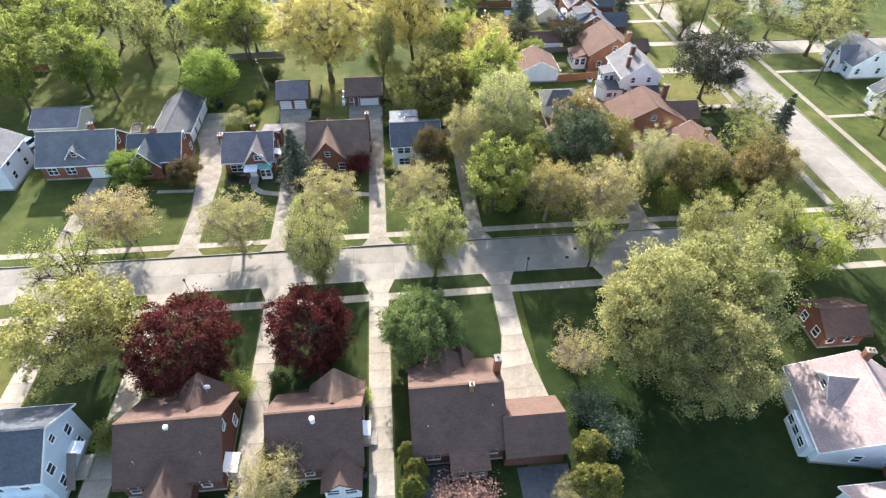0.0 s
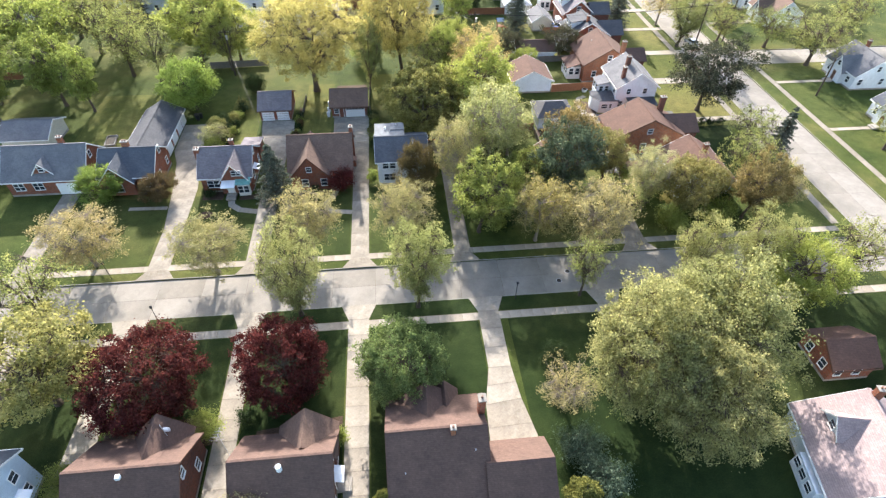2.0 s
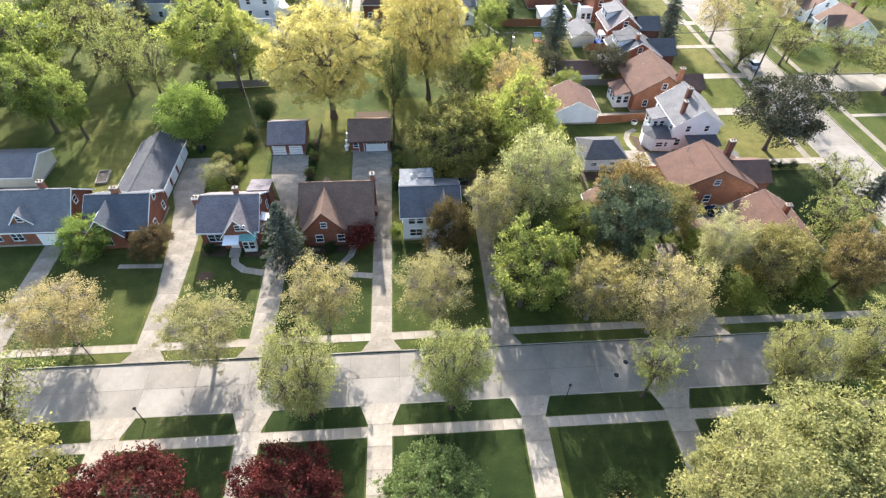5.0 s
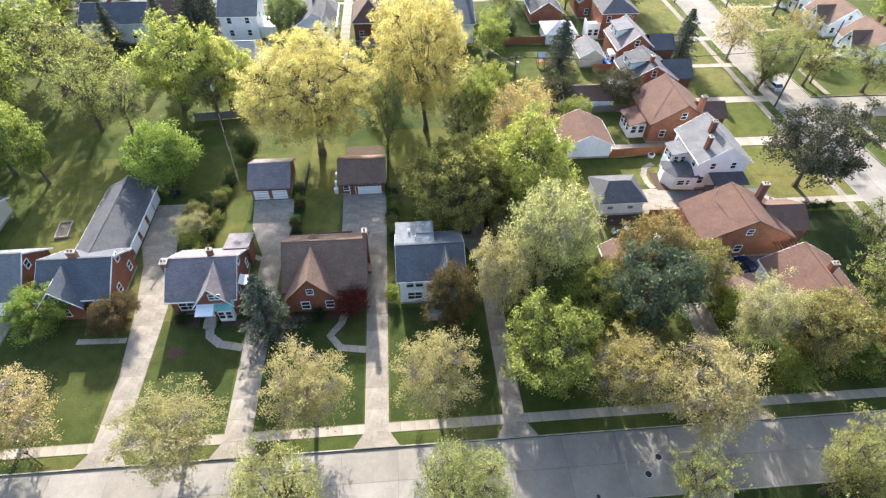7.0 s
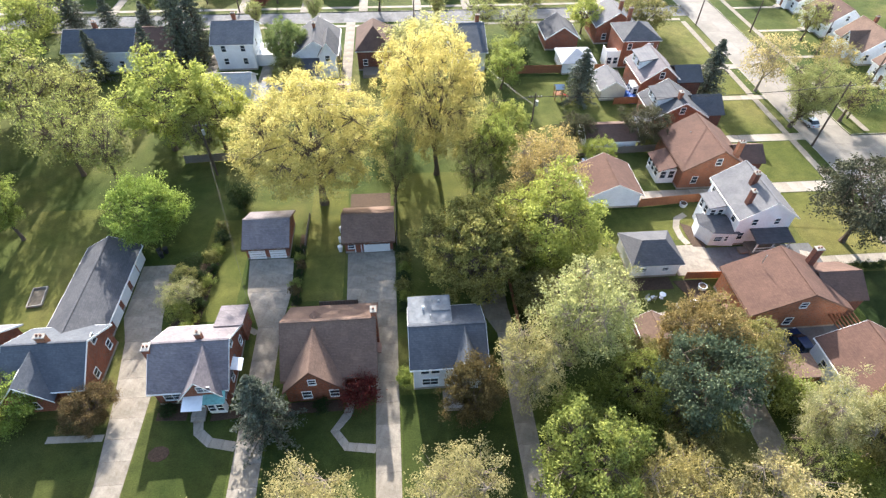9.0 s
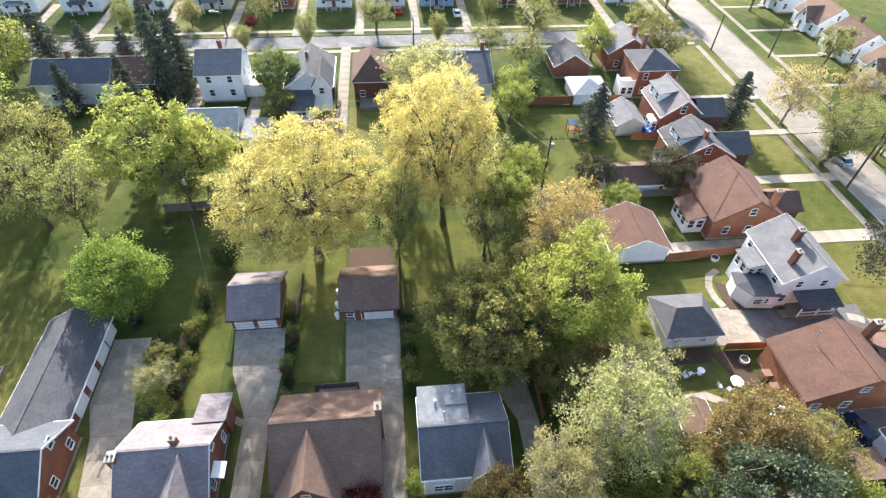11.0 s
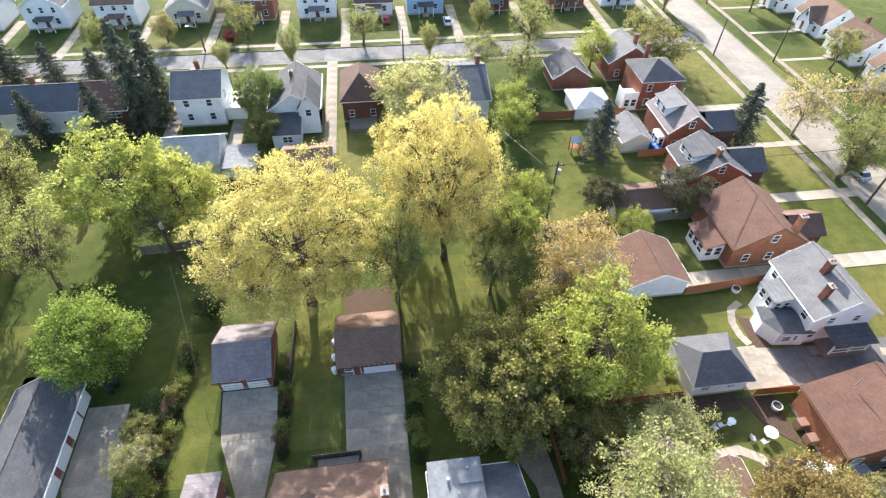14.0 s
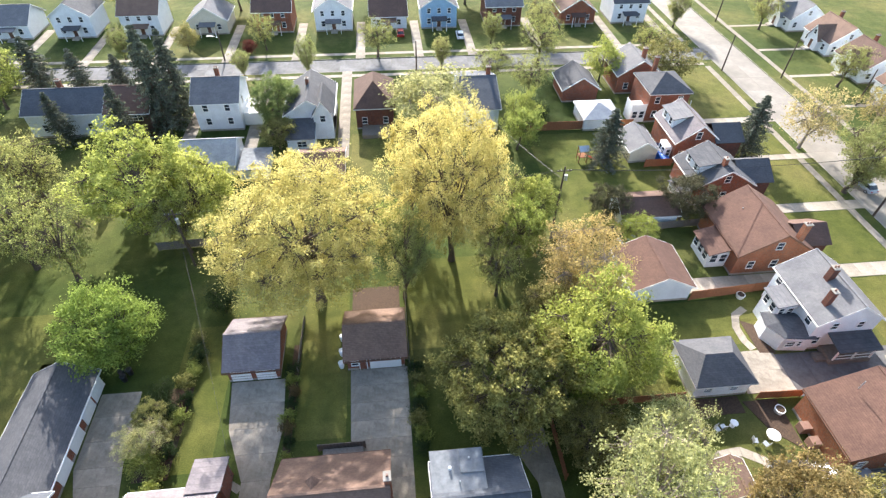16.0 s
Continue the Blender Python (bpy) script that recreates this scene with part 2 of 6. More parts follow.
LEAF = {
    "yellow": leaves("yellow_maple_leaves", (0.36, 0.35, 0.115), (0.57, 0.55, 0.215), 0.55),
    "yg": leaves("yellow_green_leaves", (0.26, 0.295, 0.07), (0.48, 0.525, 0.155), 0.5),
    "maple_y": leaves("pale_yellow_leaves", (0.20, 0.215, 0.072), (0.42, 0.43, 0.165), 0.5),
    "big": leaves("soft_green_leaves", (0.175, 0.19, 0.075), (0.44, 0.455, 0.195), 0.5),
    "lime": leaves("lime_leaves", (0.205, 0.25, 0.055), (0.42, 0.48, 0.13), 0.5),
    "limegreen": leaves("spring_green_leaves", (0.155, 0.20, 0.048), (0.34, 0.405, 0.11), 0.5),
    "green": leaves("fresh_green_leaves", (0.165, 0.19, 0.07), (0.36, 0.395, 0.155), 0.5),
    "ball": leaves("bright_green_leaves", (0.14, 0.20, 0.04), (0.30, 0.41, 0.10), 0.5),
    "mapleg": leaves("mid_green_leaves", (0.11, 0.15, 0.055), (0.25, 0.33, 0.12), 0.45),
    "red": leaves("crimson_leaves", (0.045, 0.013, 0.012), (0.175, 0.045, 0.038), 0.35),
    "pale": leaves("beige_buds", (0.27, 0.25, 0.115), (0.50, 0.465, 0.215), 0.45),
    "orange": leaves("orange_buds", (0.265, 0.225, 0.09), (0.50, 0.44, 0.18), 0.45),
    "bronzebud": leaves("bronze_olive_buds", (0.125, 0.105, 0.04), (0.34, 0.285, 0.12), 0.4),
    "flower": leaves("olive_flower_heads", (0.145, 0.15, 0.042), (0.41, 0.39, 0.13), 0.4),
    "sparse": leaves("thin_olive_buds", (0.175, 0.205, 0.065), (0.39, 0.425, 0.15), 0.5),
    "palewillow": leaves("pale_grey_green_leaves", (0.27, 0.275, 0.13), (0.50, 0.50, 0.26), 0.5),
    "paley": leaves("pale_cream_buds", (0.27, 0.25, 0.11), (0.49, 0.46, 0.22), 0.45),
    "greygreen": leaves("grey_green_leaves", (0.255, 0.27, 0.115), (0.51, 0.52, 0.24), 0.5),
    "olive": leaves("olive_leaves", (0.13, 0.137, 0.045), (0.34, 0.335, 0.125), 0.45),
    "dark": leaves("dark_leaves", (0.018, 0.035, 0.012), (0.05, 0.08, 0.025), 0.2),
    "brown": leaves("bronze_leaves", (0.075, 0.06, 0.025), (0.18, 0.14, 0.06), 0.3),
    "pinkbud": leaves("pink_brown_buds", (0.22, 0.13, 0.105), (0.46, 0.30, 0.25), 0.35),
    "blue": leaves("blue_green_leaves", (0.055, 0.085, 0.055), (0.15, 0.205, 0.135), 0.25),
    "needle": leaves("dark_needles", (0.06, 0.078, 0.06), (0.18, 0.21, 0.155), 0.25),
    "pine": leaves("pine_needles", (0.055, 0.082, 0.046), (0.155, 0.20, 0.115), 0.25),
    "blackpine": leaves("black_pine_needles", (0.035, 0.043, 0.026), (0.11, 0.122, 0.07), 0.2),
    "bronze": leaves("bronze_green_needles", (0.045, 0.05, 0.026), (0.135, 0.13, 0.068), 0.25),
    "arb": leaves("arborvitae_leaves", (0.075, 0.09, 0.02), (0.22, 0.23, 0.06), 0.3),
}


# ---- mesh helpers ----
def mesh(name, verts, faces):
    me = bpy.data.meshes.new(name)
    me.from_pydata([tuple(v) for v in verts], [], faces)
    me.update()
    return me


def part(name, me, material, parent=None, label="", at=(0, 0, 0), turn=0.0):
    """Links a mesh as one part under a thing or a part."""
    if material and not me.materials:
        me.materials.append(material)
    ob = new(name, me)
    ob.parent = parent
    ob.location, ob.rotation_euler = at, (0, 0, turn)
    if label:
        tagged(ob, label)
    return ob


def thing(name, label, category, at=(0, 0, 0), turn=0.0, group="", kind=""):
    ob = new(name)
    ob.location, ob.rotation_euler = at, (0, 0, turn)
    return tagged(ob, label, category, group, kind)


def box(x0, x1, y0, y1, z0, z1, bevel=0.0):
    """A box with chamfered upright and top edges."""
    bm = bmesh.new()
    v = [bm.verts.new((x, y, z)) for z in (z0, z1) for x, y in ((x0, y0), (x1, y0), (x1, y1), (x0, y1))]
    for f in ((3, 2, 1, 0), (4, 5, 6, 7), (0, 1, 5, 4), (1, 2, 6, 5), (2, 3, 7, 6), (3, 0, 4, 7)):
        bm.faces.new([v[i] for i in f])
    if bevel:
        bmesh.ops.bevel(bm, geom=bm.edges[:], offset=bevel, segments=1, affect="EDGES")
    me = bpy.data.meshes.new("box")
    bm.to_mesh(me)
    bm.free()
    return me


def join(*meshes):
    bm = bmesh.new()
    for me in meshes:
        bm.from_mesh(me)
    out = bpy.data.meshes.new("joined")
    bm.to_mesh(out)
    bm.free()
    return out


def prism(poly, z0, z1):
    """An upright prism over a plan polygon, counter-clockwise."""
    n = len(poly)
    v = [(x, y, z0) for x, y in poly] + [(x, y, z1) for x, y in poly]
    f = [tuple(range(n))[::-1], tuple(range(n, 2 * n))] + [(i, (i + 1) % n, n + (i + 1) % n, n + i) for i in range(n)]
    return mesh("prism", v, f)


def slab(points, thick):
    """A plate whose upper face is the polygon, thick downwards along its normal."""
    p = [Vector(q) for q in points]
    nrm = (p[1] - p[0]).cross(p[-1] - p[0]).normalized()
    if nrm.z < 0:
        p.reverse()
        nrm = -nrm
    n = len(p)
    v = p + [q - nrm * thick for q in p]
    f = [tuple(range(n)), tuple(range(2 * n - 1, n - 1, -1))] + [(i, n + i, n + (i + 1) % n, (i + 1) % n) for i in range(n)]
    return mesh("slab", v, f)


def tube(points, radii, sides=8):
    """Vertices and faces of a tapered tube along a line."""
    v, f = [], []
    for i, (p, r) in enumerate(zip(points, radii)):
        p = Vector(p)
        d = (Vector(points[min(i + 1, len(points) - 1)]) - Vector(points[max(i - 1, 0)])).normalized()
        a = d.cross(Vector((0.31, 0.95, 0.05))).normalized() if abs(d.z) > 0.3 else d.cross(Vector((0, 0, 1))).normalized()
        b = d.cross(a)
        for k in range(sides):
            w = 2 * math.pi * k / sides
            v.append(p + a * (r * math.cos(w)) + b * (r * math.sin(w)))
    for i in range(len(points) - 1):
        for k in range(sides):
            k2 = (k + 1) % sides
            f.append((i * sides + k, i * sides + k2, (i + 1) * sides + k2, (i + 1) * sides + k))
    f.append(tuple(range(sides))[::-1])
    f.append(tuple(range((len(points) - 1) * sides, len(points) * sides)))
    return v, f


def tube_mesh(points, radii, sides=8):
    return mesh("tube", *tube(points, radii, sides))


# ---- ground, roads, kerbs ----
ROAD_Z = -0.13
MAIN = (-400.0, 77.0, 54.0, 61.1)
SIDE = (77.0, 86.4, -300.0, 500.0)
BACK = (-400.0, 77.0, 183.6, 190.0)
EAST = (86.4, 400.0, 121.0, 128.5)


def in_road(x, y):
    return any(a < x < b and c < y < d for a, b, c, d in (MAIN, SIDE, BACK, EAST))


def cuts(edges, far, step):
    lines = {-far, far} | {e + d for e in edges for d in (-0.02, 0, 0.02)}
    lines |= {v for v in np.arange(-160, 320, step) if all(abs(v - e) > 0.5 for e in edges)}
    return sorted(lines)


gx, gy = cuts((77.0, 86.4), 4000.0, 8.0), cuts((54.0, 61.1, 183.6, 190.0, 121.0, 128.5), 4000.0, 8.0)
gv = []
for yy in gy:
    for xx in gx:
        ins = in_road(xx + 0.005, yy + 0.005) and in_road(xx - 0.005, yy - 0.005)
        gv.append((xx, yy, (ROAD_Z - 0.02) if ins else 0.0))
gf = [(j * len(gx) + i, j * len(gx) + i + 1, (j + 1) * len(gx) + i + 1, (j + 1) * len(gx) + i) for j in range(len(gy) - 1) for i in range(len(gx) - 1)]
ground = part("ground", mesh("ground", gv, gf), M["lawn"])
tagged(ground, "green spring lawns with worn yellowish patches", "lawn", kind="structure")


def road(name, x0, x1, y0, y1, along, label, mat="road"):
    """A concrete carriageway of panels with a joint down the middle."""
    base = part(name, box(x0, x1, y0, y1, ROAD_Z - 0.3, ROAD_Z - 0.012), M["bed"])
    tagged(base, label, "road", kind="structure")
    lo, hi = (x0, x1) if along == "x" else (y0, y1)
    a, b = (y0, y1) if along == "x" else (x0, x1)
    mid = (a + b) / 2
    lo, hi = max(lo, -150.0), min(hi, 260.0)
    step = 6.0
    n = int(math.ceil((hi - lo) / step))
    for side, (p, q) in enumerate(((a, mid - 0.015), (mid + 0.015, b))):
        me = box(0.015, step - 0.015, p, q, ROAD_Z - 0.02, ROAD_Z, 0.0) if along == "x" else box(p, q, 0.015, step - 0.015, ROAD_Z - 0.02, ROAD_Z, 0.0)
        for i in range(n):
            s = lo + i * step
            part("panel", me, M[mat], base, at=(s, 0, 0) if along == "x" else (0, s, 0))
    return base


road("road_main", MAIN[0], MAIN[1], MAIN[2], MAIN[3], "x", "pale worn concrete residential street in slabs")
road("road_side", SIDE[0], SIDE[1], -150.0, 400.0, "y", "wide pale concrete side street")
road("road_back", BACK[0], BACK[1], BACK[2], BACK[3], "x", "grey asphalt street behind the back gardens", "back_road")
road("road_east", EAST[0], 260.0, EAST[2], EAST[3], "x", "concrete street that joins the side street")


def kerb(x0, x1, y0, y1):
    k = part("kerb", box(x0, x1, y0, y1, -0.3, 0.015, 0.02), M["kerb"])
    tagged(k, "low concrete kerb along the street", "kerb", kind="structure")


for x0, x1, y0, y1 in ((-150, 77, 53.85, 54.0), (-150, 77, 61.1, 61.25), (-150, 77, 183.45, 183.6), (-150, 77, 190.0, 190.15),
                       (76.85, 77.0, 61.3, 183.4), (76.85, 77.0, 190.2, 330), (86.4, 86.55, -60, 120.8), (86.4, 86.55, 128.7, 330),
                       (76.85, 77.0, -60, 53.8), (86.6, 260, 120.85, 121.0), (86.6, 260, 128.5, 128.65)):
    kerb(x0, x1, y0, y1)


def paved(name, label, sections, material, piece=1.5, top=0.035, category="pavement"):
    """Slabs laid along a way. sections: (left x, left y, right x, right y) across the way, in order."""
    base = None
    secs = [(Vector(s[:2]), Vector(s[2:])) for s in sections]
    v, f = [], []
    for i, (l, r) in enumerate(secs):
        v += [(l.x, l.y, 0.012), (r.x, r.y, 0.012)]
        if i:
            f.append((2 * i - 2, 2 * i - 1, 2 * i + 1, 2 * i))
    base = part(name, mesh(name, v, f), M["bed"])
    tagged(base, label, category, kind="structure")
    pieces = []
    for (l0, r0), (l1, r1) in zip(secs, secs[1:]):
        ln = ((l0 + r0) / 2 - (l1 + r1) / 2).length
        n = max(1, round(ln / piece))
        g = 0.012 / max(ln / n, 0.05)
        for k in range(n):
            a, b = (k + g) / n, (k + 1 - g) / n
            pieces.append([l0.lerp(l1, a), r0.lerp(r1, a), r0.lerp(r1, b), l0.lerp(l1, b)])
    cache = {}
    for q in pieces:
        o = q[0]
        rel = [(p - o) for p in q]
        area = sum(rel[i].x * rel[(i + 1) % 4].y - rel[(i + 1) % 4].x * rel[i].y for i in range(4))
        key = tuple(round(c, 3) for p in rel for c in p)
        if key not in cache:
            poly = [(p.x, p.y) for p in (rel if area > 0 else rel[::-1])]
            cache[key] = prism(poly, 0.0, top)
        part("slab", cache[key], material, base, at=(o.x, o.y, random.uniform(-0.006, 0.006)))
    return base


def strip_x(name, label, x0, x1, y0, y1, material, piece=1.5, top=0.035):
    return paved(name, label, [(x0, y1, x0, y0), (x1, y1, x1, y0)], material, piece, top)


def strip_y(name, label, x0, x1, y0, y1, material, piece=2.4, top=0.035):
    return paved(name, label, [(x0, y0, x1, y0), (x0, y1, x1, y1)], material, piece, top)


C, ASPH = M["concrete"], M["asphalt"]
WALK = "concrete pavement slabs between lawn and tree lawn"
strip_x("pavement_south", WALK, -110, 74, 50.0, 51.25, C, 1.6)
strip_x("pavement_north", WALK, -110, 74, 62.8, 63.95, C, 1.6)
strip_x("pavement_back", WALK, -110, 74, 180.8, 182.0, C, 3.0)
strip_x("pavement_back", WALK, -110, 74, 192.0, 193.2, C, 3.0)
strip_y("pavement_side", WALK, 73.6, 74.9, 64.5, 180.0, C, 1.6)
strip_y("pavement_side", WALK, 73.6, 74.9, 194.0, 300.0, C, 3.0)
strip_y("pavement_east", WALK, 89.9, 91.1, 20.0, 120.4, C, 1.6)
strip_y("pavement_east", WALK, 89.9, 91.1, 129.5, 300.0, C, 1.6)
DRIVE = "sunlit concrete driveway with flared apron"


def south_drive(x0, x1, y_end, *more):
    """From the main street south past the walk, with a flared apron."""
    paved("driveway", DRIVE, [(x0 - 1.0, 53.95, x1 + 1.0, 53.95), (x0, 51.5, x1, 51.5), (x0, y_end, x1, y_end), *more], C, 2.6, 0.05)


def north_drive(x0, x1, y_end, *more, material=None):
    paved("driveway", DRIVE if material is None else "dark asphalt driveway with concrete apron beside a house",
          [(x0 - 1.2, 61.15, x1 + 1.2, 61.15), (x0, 63.0, x1, 63.0), (x0, y_end, x1, y_end), *more], material or C, 2.6, 0.05)


south_drive(-47.0, -44.2, 30)
south_drive(-33.6, -30.6, 20)
south_drive(-18.0, -15.4, 12)
south_drive(-3.6, -0.9, 8)
south_drive(13.8, 16.6, 42.5, (12.7, 37.5, 17.0, 38.0), (12.4, 31.6, 18.2, 31.6))
south_drive(30.5, 33.5, 40)
north_drive(-32.7, -29.7, 72, (-33.9, 82, -29.8, 82), (-35.2, 90, -30.9, 90), (-36.6, 94, -31.6, 94), (-36.7, 103, -32.2, 103))
north_drive(-18.9, -15.9, 91, (-21.2, 97.0, -15.2, 97.0), (-21.9, 103.2, -15.6, 103.2))
north_drive(-3.6, -0.9, 90, (-7.6, 94.5, -0.9, 94.5), (-7.8, 103.6, -0.9, 103.6))
north_drive(12.0, 14.4, 88, (10.2, 92.0, 14.0, 92.0), (10.0, 100.0, 14.0, 100.0))
north_drive(38.6, 41.8, 78)
for y0, y1, x0 in ((127.4, 129.6, 62.0), (112.8, 115.4, 61.0), (142.0, 143.6, 64.0), (155.0, 157.0, 62.0), (96.5, 98.2, 62.0)):
    strip_x("driveway", "concrete driveway across the side lawn", x0, 76.9, y0, y1, C, 2.6, 0.05)


def plot(x0, x1, y0, y1, mat, label):
    ob = part("lawn_plot", box(x0, x1, y0, y1, -0.1, 0.007), M[mat])
    tagged(ob, label, "lawn", kind="structure")


LUSH_SHADED, SUNNY = "deep green mown front lawn, tree shade in its colour", "yellow-green mown back lawn, sunlight in its colour"
# south lawns and tree lawns: tree shade put into the grass colour
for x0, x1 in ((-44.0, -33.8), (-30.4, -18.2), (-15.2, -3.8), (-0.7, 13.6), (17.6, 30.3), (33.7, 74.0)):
    plot(x0, x1, 12.0, 49.9, "lush_shaded", LUSH_SHADED)
plot(30.31, 33.69, 12.0, 39.9, "lush_shaded", "dark green lawn, shade of the big trees coloured in")
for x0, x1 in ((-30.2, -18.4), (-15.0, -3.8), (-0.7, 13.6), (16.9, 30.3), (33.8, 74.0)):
    plot(x0, x1, 51.35, 53.8, "lush_shaded", LUSH_SHADED)
# north front lawns: part of the house shade is in the colour
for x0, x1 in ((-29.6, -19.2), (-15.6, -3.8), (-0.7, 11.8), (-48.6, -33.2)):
    plot(x0, x1, 64.1, 80.0, "front", "green front lawn, house shade partly in its colour")
# back and side lawns whose sunlit look is put into the grass colour
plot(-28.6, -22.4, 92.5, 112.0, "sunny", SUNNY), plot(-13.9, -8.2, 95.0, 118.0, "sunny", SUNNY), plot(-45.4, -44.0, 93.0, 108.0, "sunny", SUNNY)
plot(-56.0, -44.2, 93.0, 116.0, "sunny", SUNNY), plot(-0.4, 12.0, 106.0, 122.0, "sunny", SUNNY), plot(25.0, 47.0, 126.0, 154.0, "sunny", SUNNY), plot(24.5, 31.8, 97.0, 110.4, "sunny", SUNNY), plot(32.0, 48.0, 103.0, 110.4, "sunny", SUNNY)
# the first plot has pine shade painted in as darker grass
plot(62.0, 73.5, 80.0, 94.8, "lush_shaded", "dark green lawn, shade of trees coloured in"), plot(61.6, 73.5, 98.4, 112.6, "sunny", SUNNY), plot(61.6, 73.5, 115.6, 127.2, "sunny", SUNNY), plot(61.6, 73.5, 129.8, 141.8, "sunny", SUNNY), plot(61.6, 73.5, 143.8, 154.8, "sunny", SUNNY), plot(60.0, 73.5, 157.2, 180.0, "sunny", SUNNY), plot(-8.6, -1.0, 141.0, 157.0, "sunny", SUNNY)


# ---- houses ----
WINDOWS = {}


def window_meshes(w, h):
    key = (round(w, 2), round(h, 2))
    if key not in WINDOWS:
        b, d = 0.065, 0.1
        bars = [box(-w / 2 - b, w / 2 + b, -d, 0.02, h, h + b, 0.01), box(-w / 2 - b, -w / 2, -d, 0.02, 0, h, 0.01), box(w / 2, w / 2 + b, -d, 0.02, 0, h, 0.01),
                box(-w / 2, w / 2, -d + 0.02, 0.02, h / 2 - 0.03, h / 2 + 0.03)]
        if w > 1.3:
            bars.append(box(-0.04, 0.04, -d + 0.01, 0.02, 0, h))
        WINDOWS[key] = (join(*bars), box(-w / 2, w / 2, -0.03, 0.02, 0, h), box(-w / 2 - b, w / 2 + b, -0.16, 0.02, -0.08, 0, 0.01))
    return WINDOWS[key]


class House:
    """A house over x0..x1, y0..y1, with walls up to the eave and a roof up to the ridge."""

    def __init__(self, name, label, x0, x1, y0, y1, eave, ridge, roof, wall, axis="x", form="gable", turn=0.0, over=0.4, trim="trim", category="house", group="", gutter=True, ridge_half=None):
        self.cx, self.cy = (x0 + x1) / 2, (y0 + y1) / 2
        self.a, self.b, self.eave, self.ridge = (x1 - x0) / 2, (y1 - y0) / 2, eave, ridge
        self.roof, self.wall, self.trim, self.axis = M[roof], M[wall], M[trim], axis
        self.ob = thing(name, label, category, (self.cx, self.cy, 0), radians(turn), group)
        a, b = self.a, self.b
        part("foundation", box(-a - 0.03, a + 0.03, -b - 0.03, b + 0.03, -0.2, 0.35), M["kerb"], self.ob)
        t = 0.16
        drop = (ridge - eave)
        if form == "gable":
            if axis == "x":
                prof = [(-b, eave), (0, ridge), (b, eave)]
                v = [(sx * a, y, z) for sx in (-1, 1) for y, z in [(-b, 0.3), *[(y, z - 0.05) for y, z in prof], (b, 0.3)]]
            else:
                prof = [(-a, eave), (0, ridge), (a, eave)]
                v = [(x, sy * b, z) for sy in (1, -1) for x, z in [(-a, 0.3), *[(x, z - 0.05) for x, z in prof], (a, 0.3)]]
            f = [(4, 3, 2, 1, 0), (5, 6, 7, 8, 9)] + [(i, (i + 1) % 5, 5 + (i + 1) % 5, 5 + i) for i in range(5)]
            me = mesh("walls", v, f)
            bm = bmesh.new()
            bm.from_mesh(me)
            bmesh.ops.recalc_face_normals(bm, faces=bm.faces[:])
            bm.to_mesh(me)
            bm.free()
            part("wall_shell", me, self.wall, self.ob)
            half = b if axis == "x" else a
            length = (a if axis == "x" else b) + over
            low = eave - drop / half * over
            for s in (-1, 1):
                if axis == "x":
                    pts = [(-length, 0, ridge + t), (length, 0, ridge + t), (length, s * (half + over), low + t), (-length, s * (half + over), low + t)]
                else:
                    pts = [(0, -length, ridge + t), (0, length, ridge + t), (s * (half + over), length, low + t), (s * (half + over), -length, low + t)]
                part("roof_slope", slab(pts, t), self.roof, self.ob)
                if gutter:
                    g = half + over
                    if axis == "x":
                        part("gutter", box(-length, length, min(s * g, s * (g + 0.12)), max(s * g, s * (g + 0.12)), low - 0.08, low + 0.06), self.trim, self.ob)
                    else:
                        part("gutter", box(min(s * g, s * (g + 0.12)), max(s * g, s * (g + 0.12)), -length, length, low - 0.08, low + 0.06), self.trim, self.ob)
            # bargeboards along the gable ends
            for e in (-1, 1):
                for s in (-1, 1):
                    if axis == "x":
                        p0, p1 = (e * (length + 0.03), 0, ridge + t), (e * (length + 0.03), s * (half + over), low + t)
                        q = [p0, p1, (p1[0], p1[1], p1[2] - 0.26), (p0[0], p0[1], p0[2] - 0.26)]
                        off = Vector((-e * 0.05, 0, 0))
                    else:
                        p0, p1 = (0, e * (length + 0.03), ridge + t), (s * (half + over), e * (length + 0.03), low + t)
                        q = [p0, p1, (p1[0], p1[1], p1[2] - 0.26), (p0[0], p0[1], p0[2] - 0.26)]
                        off = Vector((0, -e * 0.05, 0))
                    v = [Vector(c) for c in q] + [Vector(c) + off for c in q]
                    part("bargeboard", mesh("board", v, [(0, 1, 2, 3), (7, 6, 5, 4), (0, 4, 5, 1), (1, 5, 6, 2), (2, 6, 7, 3), (3, 7, 4, 0)]), self.trim, self.ob)
            ln = length
            part("ridge_cap", box(-ln, ln, -0.14, 0.14, ridge + t - 0.05, ridge + t + 0.04, 0.02) if axis == "x" else box(-0.14, 0.14, -ln, ln, ridge + t - 0.05, ridge + t + 0.04, 0.02), self.roof, self.ob)
        elif form == "hip":
            part("wall_shell", box(-a, a, -b, b, 0.3, eave), self.wall, self.ob)
            o = over
            A, B = a + o, b + o
            low = eave + t - 0.02
            if axis == "x":
                r = ridge_half or max(0.05, A - B)
                p, q = (-r, 0, ridge), (r, 0, ridge)
                faces = [[(-A, -B, low), (A, -B, low), q, p], [(A, B, low), (-A, B, low), p, q], [(A, -B, low), (A, B, low), q], [(-A, B, low), (-A, -B, low), p]]
            else:
                r = ridge_half or max(0.05, B - A)
                p, q = (0, -r, ridge), (0, r, ridge)
                faces = [[(A, -B, low), (A, B, low), q, p], [(-A, B, low), (-A, -B, low), p, q], [(-A, -B, low), (A, -B, low), p], [(A, B, low), (-A, B, low), q]]
            for pts in faces:
                part("roof_slope", slab(pts, t), self.roof, self.ob)
